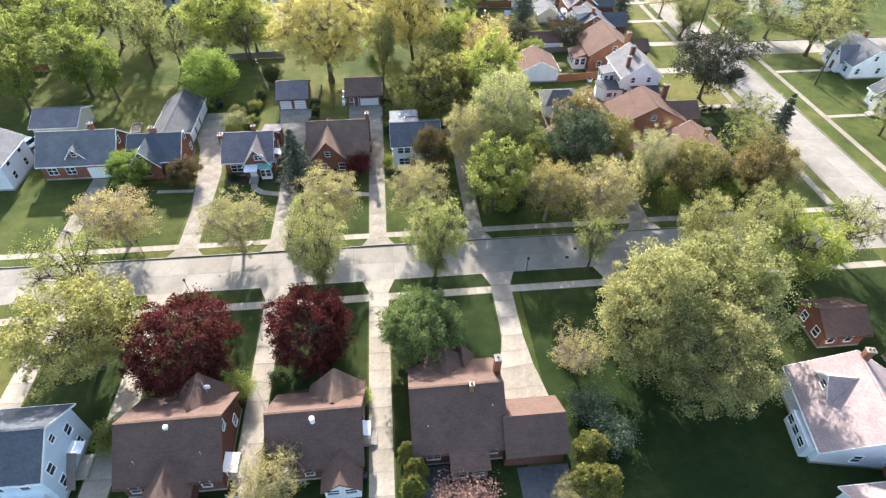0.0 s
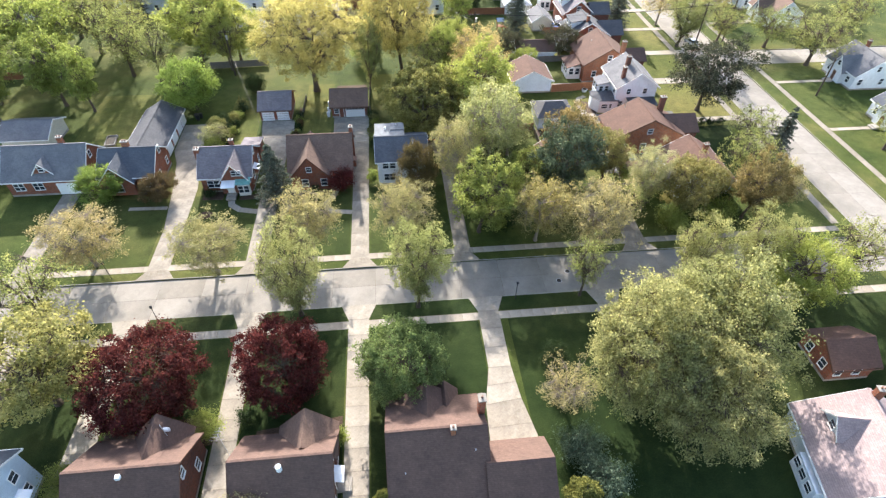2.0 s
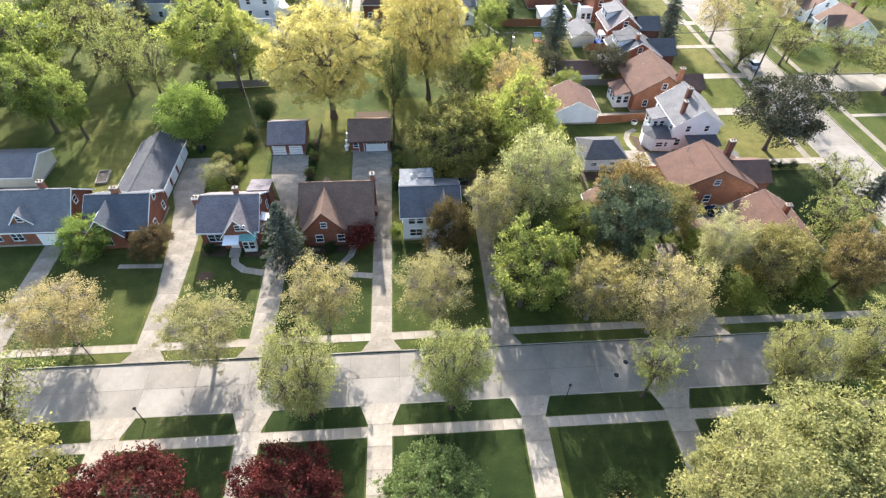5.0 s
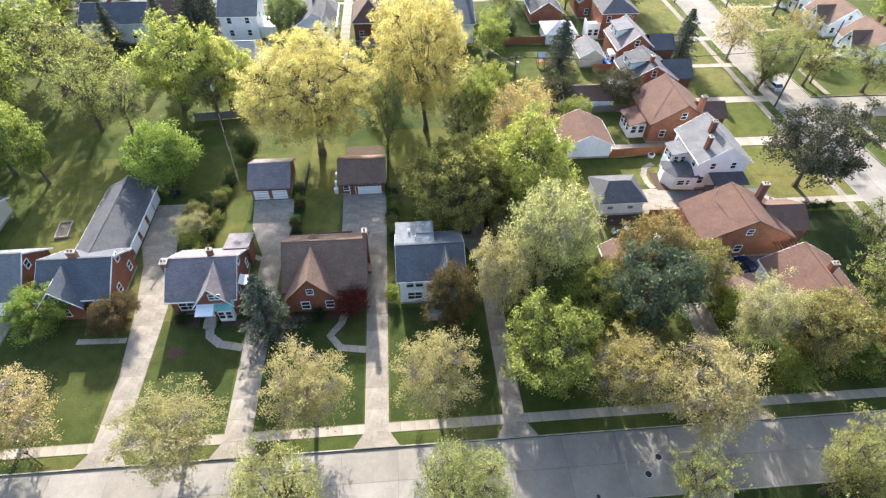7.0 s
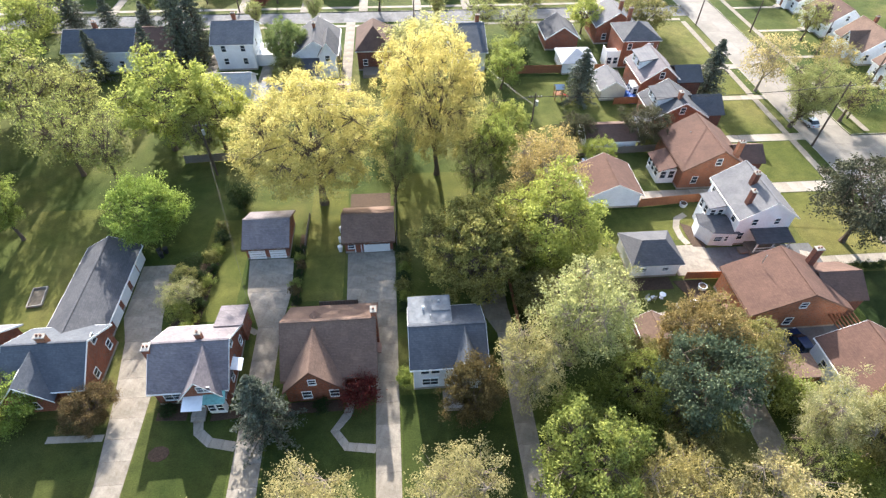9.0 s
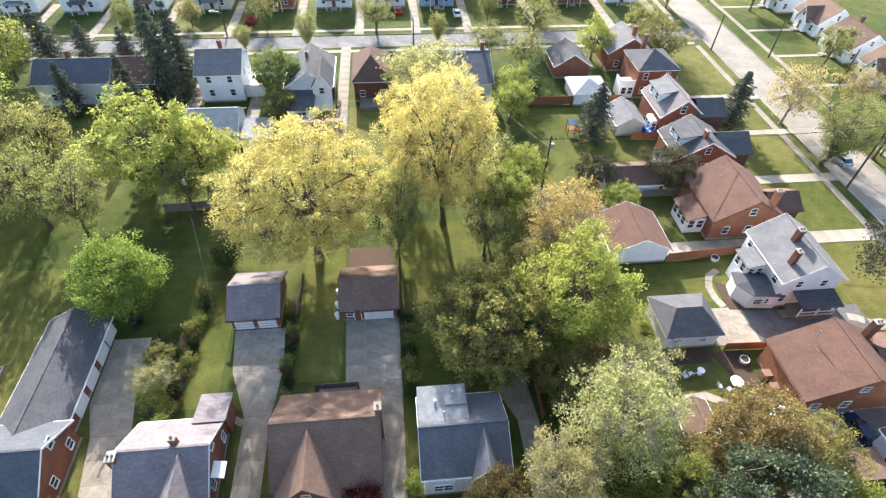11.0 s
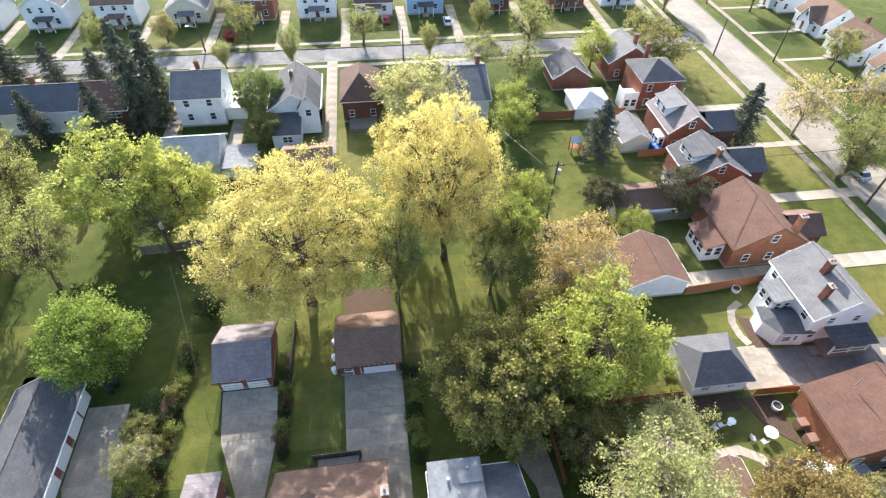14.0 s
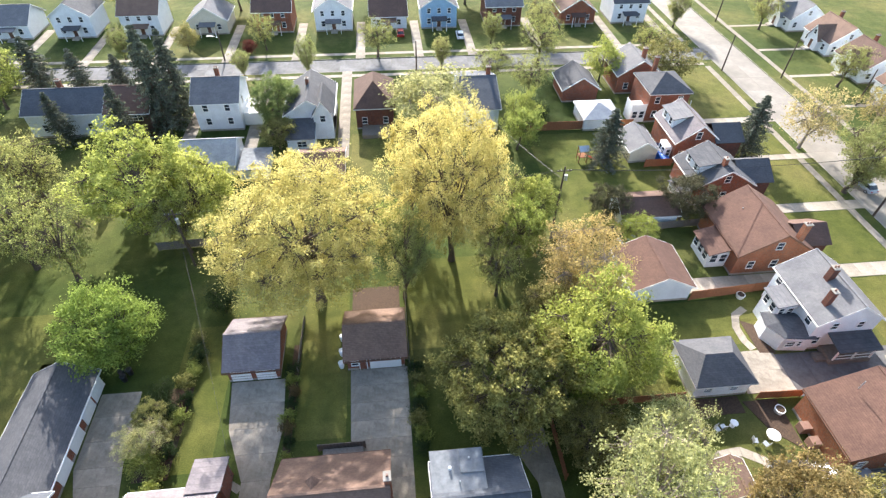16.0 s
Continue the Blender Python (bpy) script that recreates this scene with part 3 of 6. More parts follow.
            part("soffit", box(-A + 0.02, A - 0.02, -B + 0.02, B - 0.02, eave - 0.12, eave + 0.0), self.trim, self.ob)
        else:
            part("wall_shell", box(-a, a, -b, b, 0.3, eave), self.wall, self.ob)
            part("roof_slope", box(-a - over / 2, a + over / 2, -b - over / 2, b + over / 2, eave, eave + 0.18, 0.03), self.roof, self.ob)

    def window(self, side, pos, z, w=0.9, h=1.3, plane=None, frame_mat=None):
        """A window on the S, N, E or W wall; pos along the wall in the plan, plane overrides the wall's place."""
        fr, pane, sill = window_meshes(w, h)
        if side in "SN":
            s = -1 if side == "S" else 1
            at, turn = (pos - self.cx, (s * self.b if plane is None else plane - self.cy), z), (0 if s < 0 else math.pi)
        else:
            s = 1 if side == "E" else -1
            at, turn = ((s * self.a if plane is None else plane - self.cx), pos - self.cy, z), (math.pi / 2 if s > 0 else -math.pi / 2)
        ob = part("window", fr, M["trim"], self.ob, at=at, turn=turn)
        part("pane", pane, M["glass"], ob)
        part("sill", sill, M["trim"], ob)

    def door(self, side, pos, w=0.95, h=2.05, z=0.45, mat="brown_trim", plane=None, steps=True):
        s = -1 if side in "SW" else 1
        if side in "SN":
            at, turn = (pos - self.cx, (s * self.b if plane is None else plane - self.cy), z), (0 if s < 0 else math.pi)
        else:
            at, turn = ((s * self.a if plane is None else plane - self.cx), pos - self.cy, z), (math.pi / 2 if s > 0 else -math.pi / 2)
        d = part("door", box(-w / 2, w / 2, -0.05, 0.03, 0, h, 0.01), M[mat], self.ob, at=at, turn=turn)
        part("door_frame", join(box(-w / 2 - 0.1, -w / 2, -0.07, 0.03, 0, h + 0.1), box(w / 2, w / 2 + 0.1, -0.07, 0.03, 0, h + 0.1), box(-w / 2, w / 2, -0.07, 0.03, h, h + 0.1)), M["trim"], d)
        part("handle", box(w / 2 - 0.14, w / 2 - 0.09, -0.11, -0.05, 0.95, 1.05, 0.01), M["metal"], d)
        if steps:
            part("steps", join(box(-w / 2 - 0.3, w / 2 + 0.3, -1.2, 0, -z, -0.02), box(-w / 2 - 0.3, w / 2 + 0.3, -1.55, -1.2, -z, -0.18)), M["kerb"], self.ob, at=at, turn=turn)

    def chimney(self, x, y, top, sx=0.8, sy=0.6, mat="brick", base=0.0):
        x, y = x - self.cx, y - self.cy
        c = part("chimney", box(x - sx / 2, x + sx / 2, y - sy / 2, y + sy / 2, base, top, 0.02), M[mat], self.ob)
        part("cap", box(x - sx / 2 - 0.08, x + sx / 2 + 0.08, y - sy / 2 - 0.08, y + sy / 2 + 0.08, top, top + 0.12, 0.02), M["kerb"], c)
        for k in ((-0.2, 0.2) if sx > 0.7 else (0,)):
            part("flue", tube_mesh([(x + k, y, top + 0.1), (x + k, y, top + 0.4)], [0.13, 0.11], 10), M["terracotta"], c)

    def gable(self, x0, x1, front, eave, peak, back=None, side="S", wall=None, roof=None, over=0.3, base=0.3):
        """A cross gable or gabled dormer that looks S, E or W; x0..x1 is its width in the plan."""
        m, hw = (x0 + x1) / 2, (x1 - x0) / 2
        ang = {"S": 0.0, "E": math.pi / 2, "W": -math.pi / 2, "N": math.pi}[side]
        if side in "SN":
            at, dep = (m - self.cx, front - self.cy, 0), abs((back if back is not None else self.cy) - front)
        else:
            at, dep = (front - self.cx, m - self.cy, 0), abs((back if back is not None else self.cx) - front)
        v = [(x, y, z) for y in (0.0, dep) for x, z in ((-hw, base), (-hw, eave), (0, peak - 0.05), (hw, eave), (hw, base))]
        me = mesh("gable", v, [(4, 3, 2, 1, 0), (5, 6, 7, 8, 9)] + [(i, (i + 1) % 5, 5 + (i + 1) % 5, 5 + i) for i in range(5)])
        bm = bmesh.new()
        bm.from_mesh(me)
        bmesh.ops.recalc_face_normals(bm, faces=bm.faces[:])
        bm.to_mesh(me)
        bm.free()
        g = part("gable", me, wall or self.wall, self.ob, at=at, turn=ang)
        k = (peak - eave) / hw
        t = 0.14
        for s in (-1, 1):
            pts = [(0, -over, peak + t), (0, dep, peak + t), (s * (hw + over), dep, eave - k * over + t), (s * (hw + over), -over, eave - k * over + t)]
            part("gable_slope", slab(pts, t), roof or self.roof, g)
            q = [(0, -over - 0.03, peak + t), (s * (hw + over), -over - 0.03, eave - k * over + t)]
            q = [q[0], q[1], (q[1][0], q[1][1], q[1][2] - 0.24), (0, -over - 0.03, peak + t - 0.24)]
            v = [Vector(c) for c in q] + [Vector(c) + Vector((0, 0.05, 0)) for c in q]
            part("gable_board", mesh("board", v, [(0, 1, 2, 3), (7, 6, 5, 4), (0, 4, 5, 1), (1, 5, 6, 2), (2, 6, 7, 3), (3, 7, 4, 0)]), self.trim, g)
        return g

    def block(self, name, x0, x1, y0, y1, z0, z1, mat, bevel=0.02, label=""):
        return part(name, box(x0 - self.cx, x1 - self.cx, y0 - self.cy, y1 - self.cy, z0, z1, bevel), M[mat], self.ob, label)

    def plate(self, name, pts, mat, thick=0.12):
        return part(name, slab([(x - self.cx, y - self.cy, z) for x, y, z in pts], thick), M[mat], self.ob)

    def wing_roof(self, x0, x1, y0, y1, eave, ridge, mat):
        """A low gable over a wing, its ridge along x, with a closed outer gable."""
        m = (y0 + y1) / 2
        self.plate("wing_slope", [(x0, m, ridge), (x1, m, ridge), (x1, y0, eave), (x0, y0, eave)], mat)
        self.plate("wing_slope", [(x0, m, ridge), (x1, m, ridge), (x1, y1, eave), (x0, y1, eave)], mat)
        tri = [(y0 + 0.4, eave), (y1 - 0.4, eave), (m, ridge - 0.15)]
        v = [(x - self.cx, y - self.cy, z) for x in (x1 - 0.5, x1 - 0.3) for y, z in tri]
        part("wing_gable", mesh("wing_gable", v, [(2, 1, 0), (3, 4, 5), (0, 1, 4, 3), (1, 2, 5, 4), (2, 0, 3, 5)]), self.wall, self.ob)

    def pipe(self, x, y, z0, z1, r=0.06, mat="metal"):
        part("vent_pipe", tube_mesh([(x - self.cx, y - self.cy, z0), (x - self.cx, y - self.cy, z1)], [r, r], 8), M[mat], self.ob)


def box_vent(h, x, y, z):
    part("roof_vent", box(x - h.cx - 0.22, x - h.cx + 0.22, y - h.cy - 0.22, y - h.cy + 0.22, z - 0.2, z + 0.25, 0.05), M["awning"], h.ob)


def sash_row(h, side, places, z, w=0.9, hh=1.3, plane=None):
    for p in places:
        h.window(side, p, z, w, hh, plane)


# south side of the main street
hA = House("house", "pale blue-white two-storey clapboard house with blue-grey shingle roof", -46, -34.6, 25.8, 33.4, 5.8, 8.4, "roof_blue", "pale_blue_siding")
sash_row(hA, "E", (27.3, 31.5), 1.2), sash_row(hA, "E", (27.3, 31.5), 3.9), hA.window("E", 29.6, 5.9, 0.7, 0.9)
sash_row(hA, "S", (-44, -41.5, -39, -36.5), 1.2), sash_row(hA, "S", (-44, -41.5, -39, -36.5), 3.8)
hA.block("side_porch", -34.6, -33.2, 28.0, 30.6, 0.0, 0.5, "kerb")
hA.plate("porch_awning", [(-34.6, 29.6, 3.1), (-34.6, 31.0, 3.1), (-33.4, 31.0, 2.7), (-33.4, 29.6, 2.7)], "awning"), hA.plate("stair_cover", [(-34.55, 26.6, 0.9), (-34.55, 29.5, 3.2), (-33.7, 29.5, 3.1), (-33.7, 26.6, 0.8)], "grey_wood")
hA.block("rear_sunroom", -41, -35.5, 23.2, 25.8, 0.0, 2.5, "white_siding")
hA.pipe(-39, 27.5, 6.0, 7.2)

hB = House("house", "brown-roofed brick bungalow with front and rear gables", -28.2, -18.4, 25.6, 34.8, 3.4, 7.0, "roof_brown", "brick_dark", trim="brown_trim")
hB.gable(-24.6, -19.2, 35.7, 3.4, 6.3, 31, "N"), hB.gable(-25.4, -21.2, 23.2, 2.9, 4.9, 29, "S")
box_vent(hB, -23.3, 29.4, 7.0), hB.pipe(-20, 27.3, 4.0, 5.4), hB.pipe(-26.5, 27.0, 4.0, 5.2)
hB.plate("side_awning", [(-18.3, 26.2, 3.0), (-18.3, 28.3, 3.0), (-16.9, 28.3, 2.5), (-16.9, 26.2, 2.5)], "awning")
sash_row(hB, "E", (27.3, 32.5), 1.2), hB.window("E", 30.2, 4.6, 0.8, 1.1), sash_row(hB, "S", (-27, -20), 1.3), hB.window("S", -23.3, 1.2, 1.4, 1.3, 23.2)
hB.door("E", 27.3)
hB.pipe(-20.6, 34.0, 5.5, 7.6, 0.04), hB.block("satellite_dish", -21.0, -20.3, 34.3, 34.6, 5.6, 6.2, "white", 0.1)

hC = House("house", "brick bungalow with brown shingle roof and white rear dormer", -13.3, -4.2, 25.8, 34.0, 3.4, 7.0, "roof_brown", "brick_dark", trim="brown_trim")
hC.gable(-9.8, -4.1, 34.9, 3.4, 6.4, 31, "N", roof=M["roof_tan"])
hC.gable(-7.9, -4.3, 23.4, 2.9, 4.4, 28, "S", wall=M["white_siding"])
sash_row(hC, "S", (-7.0, -5.2), 1.6, 1.2, 1.1, 23.4), sash_row(hC, "S", (-12, -9.6), 1.3)
sash_row(hC, "E", (27.5, 31.8), 1.2), hC.window("E", 30, 4.6, 0.8, 1.1)
hC.plate("side_awning", [(-4.2, 28.9, 3.0), (-4.2, 30.6, 3.0), (-3.2, 30.6, 2.6), (-3.2, 28.9, 2.6)], "awning")
hC.pipe(-8.8, 29.0, 6.4, 7.2, 0.28, "awning"), hC.block("window_box", -14.2, -13.4, 31.2, 32.0, 3.2, 4.4, "awning"), hC.pipe(-11, 27, 4, 5.2), hC.door("E", 29.7)

hD = House("house", "large brown-roofed brick house with attached garage wing", 1.6, 11.0, 26.2, 36.8, 3.3, 7.0, "roof_brown", "brick_dark", trim="brown_trim")
hD.gable(2.8, 8.4, 37.2, 3.3, 5.7, 32, "N"), hD.gable(6.4, 9.0, 38.0, 3.0, 4.6, 34, "N")
hD.chimney(11.1, 33.6, 8.4, 0.7, 0.8), hD.chimney(7.9, 31.0, 7.8, 0.45, 0.45, "brick_orange", 5.0)
hD.block("garage_wing", 11.0, 17.5, 25.3, 31.3, 0.0, 3.0, "brick_dark")
hD.plate("wing_slope", [(10.9, 28.3, 5.3), (17.8, 28.3, 5.3), (17.8, 24.8, 2.9), (10.9, 24.8, 2.9)], "roof_brown")
hD.plate("wing_slope", [(10.9, 28.3, 5.3), (17.8, 28.3, 5.3), (17.8, 31.7, 2.9), (10.9, 31.7, 2.9)], "roof_brown")
part("wing_gable", mesh("g", [(17.4 - hD.cx, y - hD.cy, z) for y, z in ((25.3, 2.9), (31.3, 2.9), (28.3, 5.1))] + [(17.2 - hD.cx, y - hD.cy, z) for y, z in ((25.3, 2.9), (31.3, 2.9), (28.3, 5.1))], [(0, 1, 2), (5, 4, 3), (0, 3, 4, 1), (1, 4, 5, 2), (2, 5, 3, 0)]), M["brick_dark"], hD.ob)
hD.plate("rear_porch_roof", [(5.0, 26.8, 3.5), (9.2, 26.8, 3.5), (9.2, 23.8, 2.9), (5.0, 23.8, 2.9)], "roof_brown")
hD.block("rear_porch", 5.3, 8.9, 24.2, 26.3, 0.0, 2.75, "brown_siding")
sash_row(hD, "S", (3.4,), 1.5, 1.4, 1.1), hD.window("S", 9.9, 1.7, 0.8, 0.8), sash_row(hD, "S", (6.2, 8.0), 1.1, 1.2, 1.2, 24.2)
hD.pipe(3.0, 28.2, 4.0, 5.0), hD.pipe(10.0, 29.5, 5, 6)

hE = House("house", "white house with pinkish shingle roof and gabled dormer", 45.3, 57.3, 21.4, 31.4, 3.2, 7.1, "roof_pink", "white_siding", axis="y", turn=-11)
hE.gable(26.8, 30.0, 47.3, 5.0, 6.5, 51.4, "W", base=3.8), hE.window("W", 28.4, 4.6, 0.9, 0.9, 47.3)
hE.block("sun_porch", 44.4, 45.5, 22.0, 26.4, 0.0, 2.4, "white_siding"), sash_row(hE, "W", (23.0, 24.4, 25.7), 1.0, 1.0, 1.0, 44.4)
hE.chimney(51.7, 31.0, 8.4, 0.9, 0.6)
sash_row(hE, "S", (49.4, 53), 1.2)
hE.block("brick_wing", 53.0, 57.6, 20.2, 21.4, 0.0, 3.0, "brick")
hF = House("house", "small brick house with brown shingle roof", 54.4, 60.0, 36.9, 42.4, 2.8, 4.6, "roof_rust", "brick", trim="brown_trim")
sash_row(hF, "S", (55.4, 57.8), 1.2), sash_row(hF, "W", (38.4, 41.0), 1.0)
hG = House("house", "white house with pink-grey shingle roof", 44.2, 54.0, 8.0, 18.4, 3.2, 5.8, "roof_pink", "white_siding")
sash_row(hG, "W", (11, 15), 1.2)
hK = House("house", "brick house with brown roof beyond the big trees", 62, 72, 26, 35, 3.3, 6.8, "roof_brown", "brick")
sash_row(hK, "W", (28, 33), 1.2), sash_row(hK, "S", (64, 67, 70), 1.2)

# north side of the main street
h0 = House("house", "white clapboard house with grey roof", -74, -63.6, 80, 88.5, 5.2, 8.0, "roof_grey", "white_siding", axis="y")
sash_row(h0, "S", (-72, -69, -66), 1.2), sash_row(h0, "S", (-70.5, -67), 3.9), sash_row(h0, "E", (82, 86), 1.2), sash_row(h0, "E", (82, 86), 3.8)
h1 = House("house", "grey-roofed brick cape house with a dormer and white garage door", -59.4, -47.0, 82.4, 91.0, 3.3, 6.9, "roof_grey", "brick")
h1.gable(-54.6, -51.8, 83.0, 4.2, 5.8, 87, "S", base=3.6), h1.window("S", -53.2, 4.3, 0.8, 0.9, 83.0)
h1.block("garage_door", -51.8, -48.6, 82.28, 82.4, 0.1, 2.3, "trim"), sash_row(h1, "S", (-57.6, -54.6), 1.2, 1.5, 1.3), h1.chimney(-50.6, 87.2, 8.0)
h1.window("E", 86.8, 4.4, 0.8, 1.1)
h2 = House("house", "red brick house with blue-grey shingle roof and orange chimney", -44.4, -36.0, 81.9, 90.0, 3.5, 6.2, "roof_blue", "brick")
h2.gable(-44.2, -39.0, 80.9, 3.0, 5.9, 86, "S"), h2.chimney(-40.4, 86.3, 7.2, 1.1, 0.6, "brick_orange")
h2.window("S", -41.6, 1.1, 1.5, 1.3, 80.9), h2.window("S", -41.6, 4.0, 0.7, 0.9, 80.9), h2.window("S", -37.4, 1.2, 1.2, 1.3)
sash_row(h2, "E", (84.6, 88.6), 1.2, 0.8, 1.2), h2.window("E", 87.2, 4.4, 0.8, 1.2)
part("skylight", slab([(-42.75 - h2.cx, 83.2 - h2.cy, 4.83), (-41.95 - h2.cx, 83.2 - h2.cy, 5.72), (-41.95 - h2.cx, 82.0 - h2.cy, 5.72), (-42.75 - h2.cx, 82.0 - h2.cy, 4.83)], 0.08), M["awning"], h2.ob)
h3 = House("house", "brick tudor cottage with slate-purple roof and white trim", -28.3, -20.2, 80.9, 89.2, 3.3, 6.2, "roof_slate", "brick")
h3.gable(-25.0, -20.3, 80.0, 2.9, 6.0, 85.4, "S"), h3.chimney(-28.8, 84.6, 6.3, 0.8, 1.0), h3.chimney(-23.2, 85.6, 7.1, 0.7, 0.5)
h3.window("S", -26.4, 1.1, 1.9, 1.3), h3.window("S", -22.1, 3.9, 1.4, 0.9, 80.0)
h3.block("bay", -22.2, -20.4, 79.2, 80.0, 0.3, 2.6, "trim"), sash_row(h3, "S", (-21.75, -20.85), 1.0, 0.7, 1.3, 79.2)
h3.plate("bay_roof", [(-22.5, 80.3, 3.3), (-20.1, 80.3, 3.3), (-20.1, 79.0, 2.7), (-22.5, 79.0, 2.7)], "teal")
h3.door("S", -23.6, plane=80.0, mat="white"), h3.plate("door_awning", [(-24.7, 80.0, 3.0), (-22.5, 80.0, 3.0), (-22.5, 78.4, 2.6), (-24.7, 78.4, 2.6)], "awning")
h3.plate("side_awning", [(-20.2, 83.2, 3.0), (-20.2, 84.9, 3.0), (-19.0, 84.9, 2.6), (-19.0, 83.2, 2.6)], "awning")
h3.window("E", 85.7, 4.3, 0.8, 1.3), sash_row(h3, "E", (83.0, 88.0), 1.2, 0.8, 1.2)
h3.block("rear_wing", -22.6, -19.8, 89.2, 92.0, 0.0, 3.2, "brick"), h3.plate("rear_roof", [(-22.9, 88.6, 4.1), (-19.5, 88.6, 4.1), (-19.5, 92.4, 3.3), (-22.9, 92.4, 3.3)], "roof_slate")
h4 = House("house", "brick cottage with brown roof, front gable and white casements", -13.8, -3.6, 81.4, 91.2, 3.3, 7.0, "roof_tan", "brick", trim="brown_trim")
h4.gable(-13.6, -7.2, 80.0, 3.0, 6.7, 88, "S"), h4.window("S", -10.4, 3.9, 0.8, 0.9, 80.0), sash_row(h4, "S", (-11.3, -8.2), 1.1, 1.0, 1.3, 80.0)
h4.chimney(-3.4, 86.8, 8.0, 0.6, 0.8), h4.window("E", 84.4, 1.2), h4.window("E", 88.2, 1.2), h4.window("E", 86.0, 4.4, 0.7, 1.0)
h4.plate("side_awning", [(-3.6, 84.4, 3.0), (-3.6, 85.8, 3.0), (-2.8, 85.8, 2.6), (-2.8, 84.4, 2.6)], "terracotta")
h4.door("S", -6.4, plane=81.4)
h4.block("rear_deck", -10.5, -6.2, 91.2, 93.4, 0.0, 0.9, "grey_wood")
h5 = House("house", "white two-storey house with blue-grey roof and pale flat rear roof", 0.9, 9.1, 80.7, 88.7, 5.0, 7.0, "roof_blue", "white_siding")
h5.gable(5.6, 8.4, 80.2, 5.0, 6.9, 84.8, "S"), sash_row(h5, "S", (2.2, 3.4), 3.4, 0.9, 1.2), sash_row(h5, "S", (2.8,), 1.0, 1.8, 1.3), h5.window("S", 7.0, 3.5, 0.9, 1.2, 80.2)
h5.window("W", 82.5, 3.4), h5.window("W", 86, 3.4), h5.window("W", 84, 1.0)
h5.block("rear_dormer", 0.95, 5.4, 85.1, 88.9, 4.6, 6.65, "white_siding"), h5.block("flat_roof", 0.6, 5.7, 84.9, 89.3, 6.65, 6.85, "flat_roof"), h5.block("flat_roof_step", 3.4, 5.6, 86.9, 89.2, 6.85, 7.0, "flat_roof"), h5.pipe(2.4, 87.4, 6.8, 7.3, 0.14, "awning"), h5.pipe(4.3, 88.2, 6.9, 7.3, 0.1)
h5.block("front_steps", 4.2, 6.6, 77.6, 80.0, 0.0, 0.6, "kerb"), h5.pipe(3.2, 86.0, 6.3, 7.4)
hN = House("house", "brown-roofed pale house with brick chimney among trees", 50.2, 59.6, 72.4, 81.6, 3.8, 6.6, "roof_rust", "white_siding", axis="y")
hN.chimney(55.4, 77.0, 7.9), sash_row(hN, "S", (52.4, 57.6), 1.2), sash_row(hN, "W", (75.4, 79.2), 1.2)
gN = House("garage", "low tan flat-roofed garage behind trees", 43.3, 48.6, 77.4, 80.3, 2.6, 2.8, "roof_tan", "brick", form="flat", category="garage")

gT = House("garage", "small tan-roofed garage among garden trees", 29.8, 33.0, 83.9, 87.2, 2.3, 3.4, "roof_tan", "brick", axis="y", category="garage")

# garages behind
gL = House("garage", "long garage block with charcoal shingle roof and white doors", -43.4, -36.9, 88.4, 104.4, 2.7, 4.5, "roof_dark", "brick", axis="y", category="garage")
for yy in (93.6, 97.0, 100.4, 103.2):
    gL.block("garage_door", -36.9, -36.8, yy - 1.3, yy + 1.2, 0.1, 2.2, "trim")
g1 = House("garage", "brick garage with slate roof and two white doors", -22.1, -16.2, 103.4, 110.6, 2.5, 4.4, "roof_slate", "brick", category="garage", trim="brown_trim")
g2 = House("garage", "brown-roofed garage with wide white door and side door", -8.1, -1.2, 103.7, 110.6, 2.5, 4.4, "roof_tan", "brick", category="garage", trim="brown_trim")
for xx, w in ((-20.6, 2.3), (-17.7, 2.3)):
    d = g1.block("garage_door", xx - w / 2, xx + w / 2, 103.3, 103.4, 0.1, 2.15, "trim")
    for k in range(3):
        g1.block("door_rail", xx - w / 2, xx + w / 2, 103.27, 103.3, 0.55 + k * 0.5, 0.6 + k * 0.5, "kerb", 0)
g2.block("garage_door", -5.4, -1.6, 103.6, 103.7, 0.1, 2.2, "trim"), g2.window("S", -7.2, 1.0, 0.8, 0.9), g2.door("S", -6.2, 0.8, 2.0, 0.1, "brick", steps=False)
for k in range(6):
    g2.block("door_light", -5.2 + k * 0.6, -4.75 + k * 0.6, 103.57, 103.6, 1.7, 2.0, "glass", 0)
gS = House("shed", "weathered shed with grey roof in a back garden", -66.6, -58.6, 96.0, 103.2, 2.6, 4.2, "roof_grey", "cream_siding", category="shed")
gH = House("garage", "pale green-white garage with grey hip roof", 32.2, 39.0, 96.0, 102.0, 2.7, 4.5, "roof_dark", "white_siding", form="hip", category="garage", ridge_half=1.7)
sash_row(gH, "S", (33.8, 37.0), 1.3, 0.9, 0.6)
gB = House("garage", "white gabled garage with rust shingle roof", 30.0, 38.4, 110.9, 118.6, 2.8, 4.9, "roof_rust", "white_siding", axis="y", category="garage")

# houses along the side street
hV = House("house", "pale blue-white two-storey house with grey roof and bays", 49.2, 57.4, 101.4, 110.6, 5.6, 8.4, "roof_grey", "white_siding", axis="y")
hV.chimney(50.6, 103.4, 8.9, 0.6, 0.8, "brick_dark"), hV.chimney(52.3, 106.4, 9.7, 0.8, 0.8, "brick_dark")
sash_row(hV, "S", (51.6, 55.0), 4.1, 0.8, 1.1), hV.window("S", 50.4, 1.3), sash_row(hV, "W", (102.8, 109.4), 3.8)
